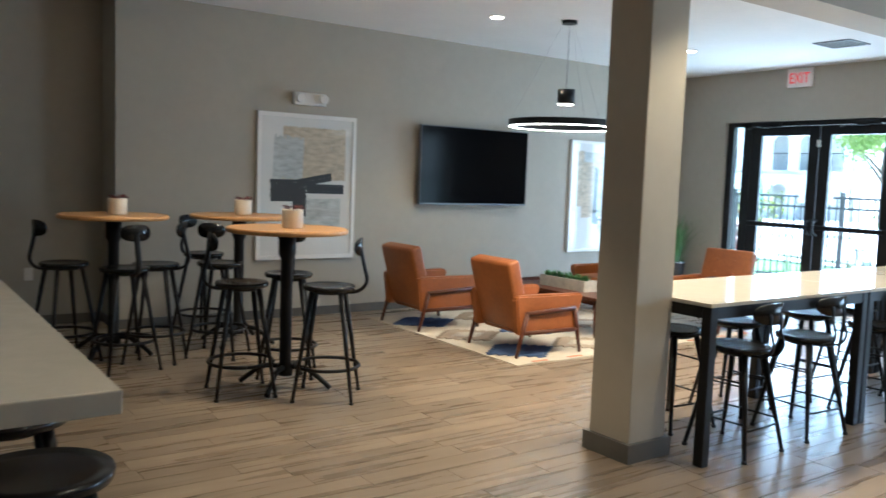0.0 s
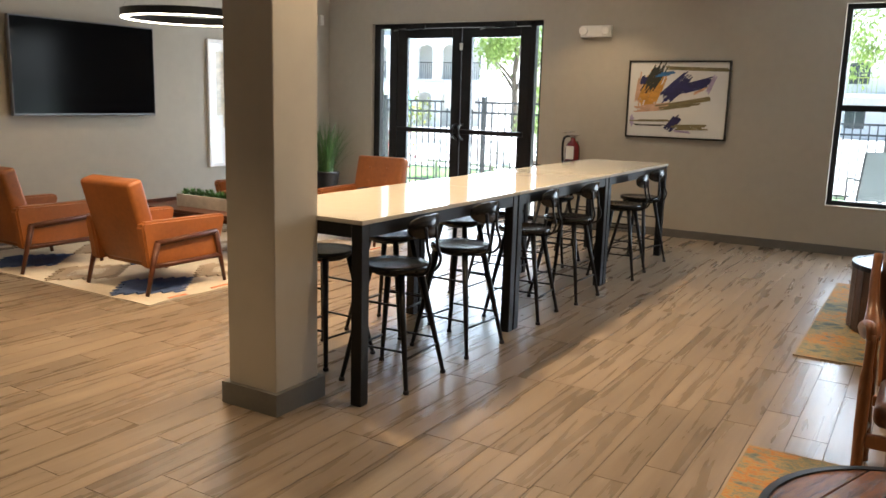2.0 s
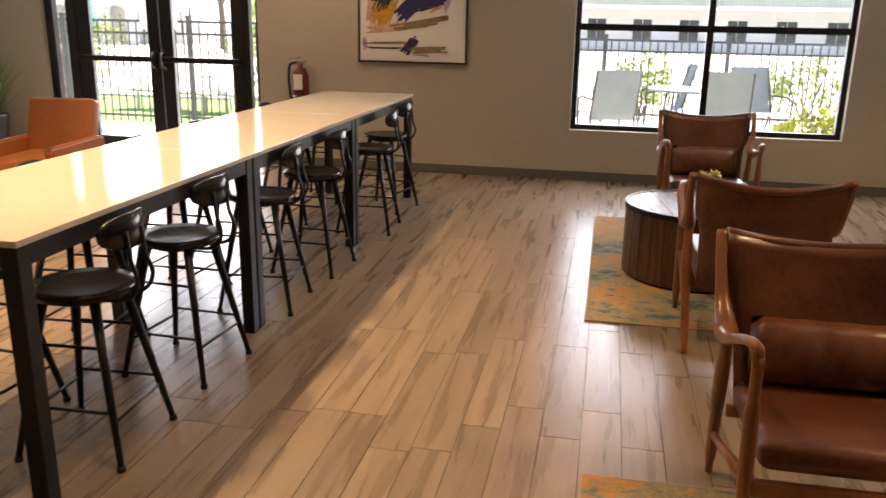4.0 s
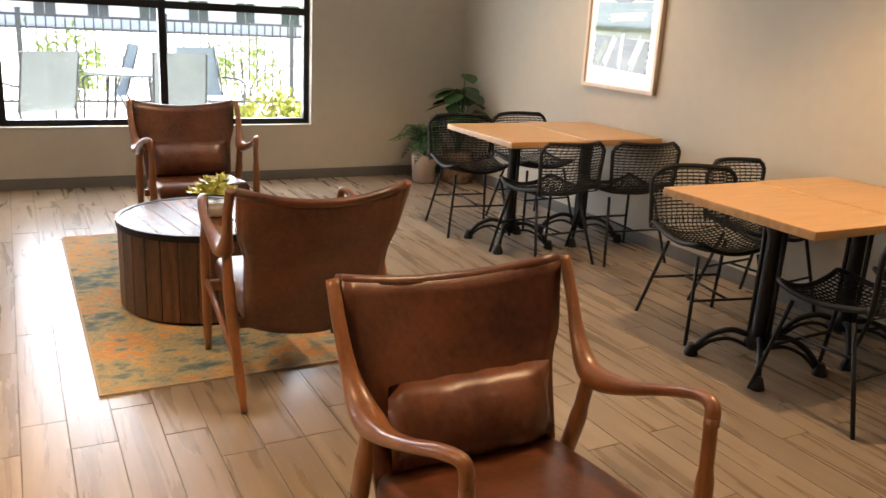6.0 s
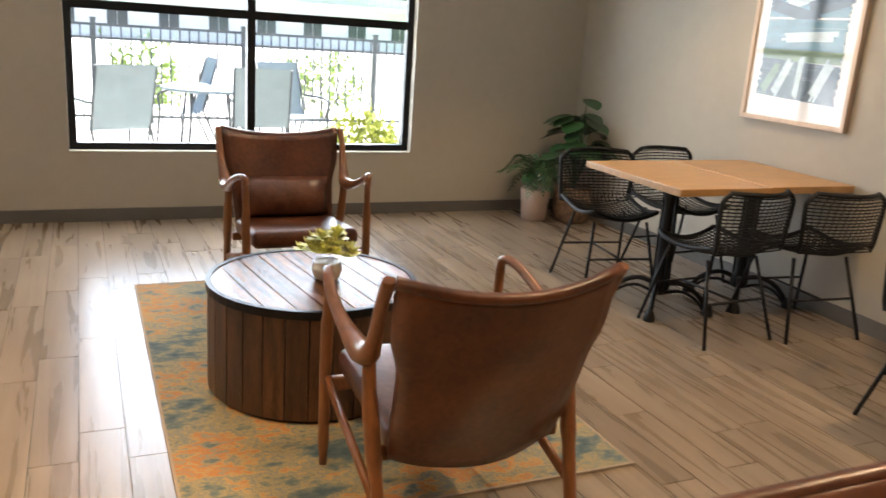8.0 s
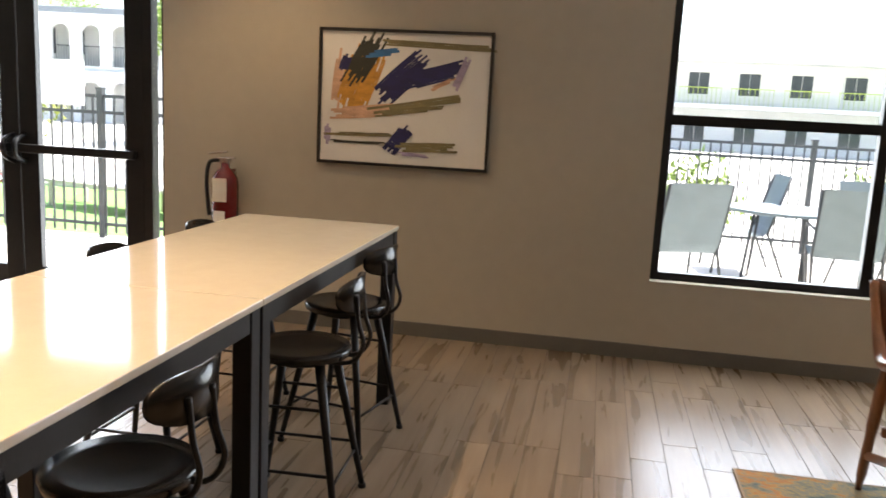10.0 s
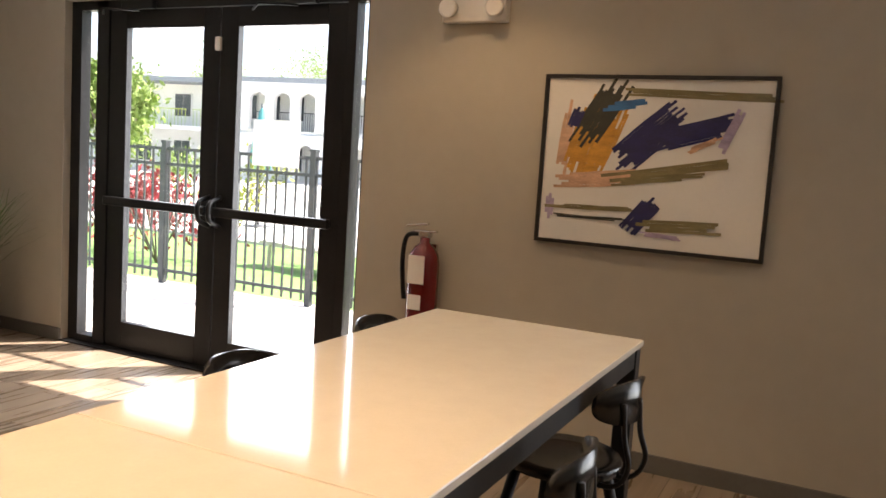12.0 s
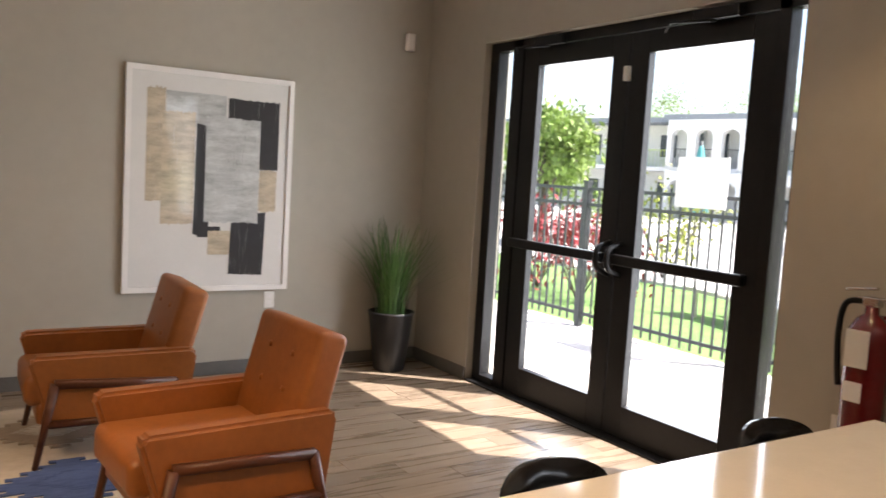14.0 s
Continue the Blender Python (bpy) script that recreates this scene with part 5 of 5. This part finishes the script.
def crown(bm, c, r, n, size, seed, squash=0.8):
    """Leaves in uneven clumps about c."""
    rnd = random.Random(seed)
    clumps = []
    for _ in range(16):
        a, t, q = rnd.uniform(0, 6.283), rnd.uniform(-0.6, 1.4), rnd.uniform(0.35, 0.95)
        clumps.append((Vector((math.cos(a) * math.cos(t), math.sin(a) * math.cos(t), math.sin(t) * squash)) * r * q, r * rnd.uniform(0.22, 0.42)))
    for _ in range(n):
        cc, cr = rnd.choice(clumps)
        p = Vector(c) + cc + Vector((rnd.gauss(0, 1), rnd.gauss(0, 1), rnd.gauss(0, 1))) * cr * 0.55
        m = Euler((rnd.uniform(0, 6.3), rnd.uniform(0, 6.3), rnd.uniform(0, 6.3))).to_matrix()
        s = size * rnd.uniform(0.6, 1.3)
        bm.faces.new([bm.verts.new(p + m @ Vector(w)) for w in ((-s, 0, 0), (0, -s * .45, 0), (s, 0, 0), (0, s * .45, 0))])


def tree(x, y, h, r, seed, mat=None, n=2600):
    ob = thing("tree", "leafy green tree beyond the fence", "tree", Matrix.Translation((x, y, -0.06)), "garden trees")
    rnd = random.Random(seed)
    bm = B()
    tube(bm, curve([(0, 0, 0), (0.06, 0.03, h * 0.3), (-0.05, 0.04, h * 0.55), (0, 0, h * 0.8)], 4), [0.16 - 0.011 * k for k in range(13)], 8)
    for k in range(6):
        a = k * 1.1 + rnd.uniform(0, 0.5)
        z0 = h * rnd.uniform(0.35, 0.6)
        tube(bm, curve([(0, 0, z0), (math.cos(a) * r * 0.3, math.sin(a) * r * 0.3, z0 + h * 0.12), (math.cos(a) * r * 0.7, math.sin(a) * r * 0.7, z0 + h * 0.25)], 3), [0.06 - 0.007 * q for q in range(7)], 6)
    part("trunk", bm, BARK, ob)
    bm = B()
    crown(bm, (0, 0, h - r * 0.75), r, n, 0.075 if r > 1.2 else 0.05, seed)
    part("crown", bm, mat or TREELEAF, ob)


def shrub(x, y, r, seed, mat, label):
    ob = thing("shrub", label, "shrub", Matrix.Translation((x, y, -0.06)), "garden shrubs")
    bm = B()
    for k in range(7):
        a = k * 0.9
        tube(bm, [(0, 0, 0), (math.cos(a) * r * 0.5, math.sin(a) * r * 0.5, r)], 0.012, 5)
    part("stems", bm, BARK, ob)
    bm = B()
    crown(bm, (0, 0, r * 0.8), r, 800, 0.05, seed, 0.9)
    part("foliage", bm, mat, ob)


tree(19.0, 17.2, 2.95, 1.25, 1, n=9000)
tree(54, 37, 8.5, 3.4, 2, n=5000)
tree(52, 44, 8.0, 3.0, 3, n=4000)
tree(28, 14.2, 4.6, 1.6, 4, n=5000)
tree(24, 10.6, 2.6, 1.0, 5, n=4000)
tree(27, 4.6, 5.6, 2.3, 6, n=6000)
for k, (x, y, r, mt, lb) in enumerate(((14.2, 10.6, 0.8, REDSHRUB, "dark red leafy shrub by the fence"), (14.6, 11.9, 0.75, REDSHRUB, "dark red leafy shrub by the fence"), (17.5, 12.2, 0.95, YELLOWSHRUB, "yellow-green shrub behind the fence"),
                                    (19.0, 9.2, 0.8, TREELEAF, "green shrub behind the fence"), (17.5, 6.8, 0.7, TREELEAF, "green shrub behind the fence"), (18.4, 14.6, 0.9, TREELEAF, "green shrub behind the fence"),
                                    (12.3, -0.62, 0.45, YELLOWSHRUB, "yellow-green flowering shrub by the window"), (16.6, 1.2, 0.6, TREELEAF, "low green shrub beyond the terrace fence"), (16.8, -1.4, 0.7, TREELEAF, "low green shrub beyond the terrace fence"), (16.5, 3.6, 0.7, TREELEAF, "low green shrub beyond the terrace fence"))):
    shrub(x, y, r, 40 + k, mt, lb)


def sling_chair(m):
    """Patio chair with a sling seat, facing +x."""
    ob = thing("patio_chair", "grey sling patio chair on the terrace", "chair", m, "patio chairs")
    for s in (-0.27, 0.27):
        bm = B()
        tube(bm, curve([(0.30, s, 0), (0.26, s, 0.42), (0.24, s, 0.62), (-0.2, s, 0.64)]), 0.014, 6)
        tube(bm, [(-0.38, s, 0), (-0.20, s, 0.42), (-0.36, s, 0.98)], 0.014, 6)
        part("side_frame", bm, FENCEM, ob)
    bm = B()
    line = curve([(0.26, 0, 0.43), (0.0, 0, 0.39), (-0.2, 0, 0.42), (-0.29, 0, 0.70), (-0.37, 0, 0.98)], 4)
    for a, b in zip(line, line[1:]):
        vs = [bm.verts.new((p.x, y, p.z + o)) for o in (0, 0.006) for p, y in ((a, -0.26), (a, 0.26), (b, 0.26), (b, -0.26))]
        for f in ((0, 1, 2, 3), (4, 5, 6, 7), (0, 1, 5, 4), (2, 3, 7, 6)):
            bm.faces.new([vs[i] for i in f])
    part("sling", bm, SLING, ob, "grey mesh sling")
    return ob


sc_ = sling_chair(pose(12.6, 1.75, -0.012, 0, 0, 20))
for x, y, r in ((12.9, 0.35, -5), (13.5, -0.15, 200), (14.1, 1.0, 95)):
    copy_thing(sc_, pose(x, y, -0.012, 0, 0, r))
pt = thing("patio_table", "round metal patio table on the terrace", "table", Matrix.Translation((13.5, 0.75, -0.012)))
bm = B()
lathe(bm, [(0.48, 0.68), (0.5, 0.69), (0.5, 0.71)], 30)
part("tabletop", bm, SLING, pt)
for k in range(4):
    bm = B()
    a = k * 1.571 + 0.5
    tube(bm, [(0.3 * math.cos(a), 0.3 * math.sin(a), 0.68), (0.38 * math.cos(a), 0.38 * math.sin(a), 0)], 0.015, 6)
    part("leg", bm, FENCEM, pt)


def lounger(m):
    ob = thing("sun_lounger", "white sling sun lounger on the lawn", "sun lounger", m, "pool loungers")
    bm = B()
    box(bm, -0.9, 0.9, -0.3, -0.26, 0.30, 0.34)
    box(bm, -0.9, 0.9, 0.26, 0.3, 0.30, 0.34)
    part("frame", bm, STONEW, ob)
    for x in (-0.7, 0.7):
        for y in (-0.28, 0.28):
            bm = B()
            box(bm, x - 0.02, x + 0.02, y - 0.02, y + 0.02, 0, 0.30)
            part("leg", bm, STONEW, ob)
    bm = B()
    box(bm, -0.9, 0.25, -0.26, 0.26, 0.33, 0.35)
    box(bm, 0, 0.75, -0.26, 0.26, 0, 0.02, m=pose(0.25, 0, 0.34, 0, -42, 0))
    part("sling", bm, SIGNW, ob)
    return ob


lg = lounger(pose(14.9, 7.4, -0.06, 0, 0, 70))
for x, y in ((15.1, 8.7), (15.2, 6.3), (18.2, 8.98), (18.3, 7.4)):
    copy_thing(lg, pose(x, y, -0.06, 0, 0, 75))
um = thing("patio_umbrella", "closed teal patio umbrella behind the fence", "umbrella", Matrix.Translation((19.0, 12.9, -0.06)))
bm = B()
tube(bm, [(0, 0, 0), (0, 0, 2.38)], 0.025, 8)
part("pole", bm, FENCEM, um)
bm = B()
lathe(bm, [(0.20, 1.1), (0.17, 1.45), (0.10, 1.9), (0.045, 2.25), (0.02, 2.3)], 14)
for i, v in enumerate(bm.verts):
    v.co.x *= 1 + 0.18 * (i % 2)
    v.co.y *= 1 + 0.18 * (i % 2)
part("canopy", bm, TEAL, um, "folded teal canopy")
bm = B()
lathe(bm, [(0.3, 0), (0.3, 0.06), (0.06, 0.09)], 20)
part("base", bm, FENCEM, um)


def house(name, label, m, length, depth, arches, mat, trim):
    """Two-storey block facing -x; arches on the upper walkway, doors and windows below."""
    ob = thing(name, label, "building", m)
    h, t = 5.6, 0.3
    bm = B()
    box(bm, 1.6, depth, 0, length, 0, h)
    part("wall", bm, mat, ob)
    bm = B()
    box(bm, -0.3, depth + 0.3, -0.3, length + 0.3, h, h + 0.3)
    part("roof", bm, trim, ob)
    bm = B()
    box(bm, 0, 1.6, 0, length, 2.7, 2.95)
    part("walkway", bm, mat, ob)
    n = max(2, int(length / (1.35 if arches else 2.4)))
    bay = length / n
    for k in range(n):
        y = k * bay
        if arches:
            for z0 in (0.0, 2.95):
                hz = 2.65 if z0 else 2.7
                bm = B()
                w0, w1 = 0.17 * bay, 0.83 * bay
                sp = hz - 0.5 - (w1 - w0) / 2
                rad = (w1 - w0) / 2
                out = [(0, 0), (w0, 0), (w0, sp)]
                out += [((w0 + w1) / 2 - rad * math.cos(math.pi * q / 12), sp + rad * 0.9 * math.sin(math.pi * q / 12)) for q in range(13)]
                out += [(w1, sp), (w1, 0), (bay, 0), (bay, hz), (0, hz)]
                prism(bm, out, t, pose(0, y, z0, 0, 0, 90))
                part("arch", bm, mat, ob)
        bm = B()
        for q in range(10):
            yq = y + bay * (0.1 + 0.8 * q / 9)
            box(bm, 0.16, 0.18, yq - 0.01, yq + 0.01, 2.95, 3.95)
        box(bm, 0.14, 0.2, y + bay * 0.08, y + bay * 0.92, 3.95, 4.0)
        part("railing", bm, FENCEM if arches else LIMEP, ob)
        for z0 in (0.6, 3.55):
            bm = B()
            box(bm, 1.54, 1.60, y + bay * 0.3, y + bay * 0.75, z0, z0 + 1.5)
            wnd = part("window", bm, STUCCO, ob)
            bm = B()
            box(bm, 1.52, 1.537, y + bay * 0.3 + 0.06, y + bay * 0.52, z0 + 0.06, z0 + 1.44)
            part("pane", bm, DARKGLASS, wnd)
            bm = B()
            box(bm, 1.52, 1.537, y + bay * 0.53, y + bay * 0.75 - 0.06, z0 + 0.06, z0 + 1.44)
            part("pane", bm, DARKGLASS, wnd)


house("apartment_building", "white two-storey building with arched walkways", pose(40, 21.8, -0.06, 0, 0, 8) @ Matrix.Diagonal((1, 1, 0.86, 1)), 9.6, 8, True, STUCCO, GREYSTUCCO)
house("apartment_building", "white and blue-grey two-storey apartment building", pose(40, 32.2, -0.06, 0, 0, 12) @ Matrix.Diagonal((1, 1, 0.86, 1)), 24, 8, False, STUCCO, GREYSTUCCO)
house("apartment_building", "white two-storey apartment building with lime railings", pose(48, -16, -0.06, 0, 0, -4) @ Matrix.Diagonal((1, 1, 0.8, 1)), 30, 8, False, STUCCO, STUCCO)

# unseen slab over the terrace window, added to keep sun off the floor
ev = thing("awning", "flat white slab, added unseen to shade the terrace window", "awning", kind="structure")
bm = B()
box(bm, E + T, E + T + 1.25, -2.6, 2.6, 2.72, 2.84)
part("slab", bm, STUCCO, ev)

# ---- floor ----
PW, PLN, GAP = 0.1525, 0.915, 0.0035
bm = B()
box(bm, W, E + 0.02, S, 8.98, -0.06, -0.0025)
floor = solid("floor", bm, GROUT, "wood-look porcelain plank floor in beige brown", "floor", "structure")


def plank_geo(x0, x1, y0, y1):
    """Corners and faces of a rectified plank."""
    v = [(x, y, z) for z in (-0.004, 0) for x, y in ((x0, y0), (x1, y0), (x1, y1), (x0, y1))]
    f = [(0, 1, 5, 4), (1, 2, 6, 5), (2, 3, 7, 6), (3, 0, 4, 7), (4, 5, 6, 7)]
    return v, f


pv, pf = plank_geo(0, PLN - GAP, 0, PW - GAP)
pmesh = bpy.data.meshes.new("plank")
pmesh.from_pydata(pv, [], pf)
pmesh.materials.append(PLANK)
rest_v, rest_f, singles = [], [], 0
rows_n = int(math.ceil((8.98 - S) / PW))
OFFS = (0.0, 0.46, 0.21, 0.70)
rnd = random.Random(77)
for r in range(rows_n):
    y0 = S + r * PW
    x = W - rnd.choice(OFFS) - 0.05 * rnd.random()
    while x < E:
        x1 = x + PLN
        a, b = max(x, W), min(x1 - GAP, E)
        yb = min(y0 + PW - GAP, 8.98)
        whole = x >= W and x1 - GAP <= E and y0 + PW - GAP <= 8.8
        if b - a > 0.02 and yb - y0 > 0.02 and not (b > 2.68 and y0 > N and a > 2.68):
            if whole and 2.2 < x < 8.6 and 0.1 < y0 < 5.2 and singles < 300:
                o = new("plank", pmesh)
                o.parent = floor
                o.matrix_basis = Matrix.Translation((x, y0, 0))
                singles += 1
            else:
                v, f = plank_geo(a, b, y0, yb)
                k = len(rest_v)
                rest_v += v
                rest_f += [tuple(i + k for i in q) for q in f]
        x = x1
rest = bpy.data.meshes.new("planks")
rest.from_pydata(rest_v, [], rest_f)
rest.materials.append(PLANK)
ro = new("planks", rest)
ro.parent = floor
tagged(ro, "beige brown wood-look planks", "", "", "stuff")
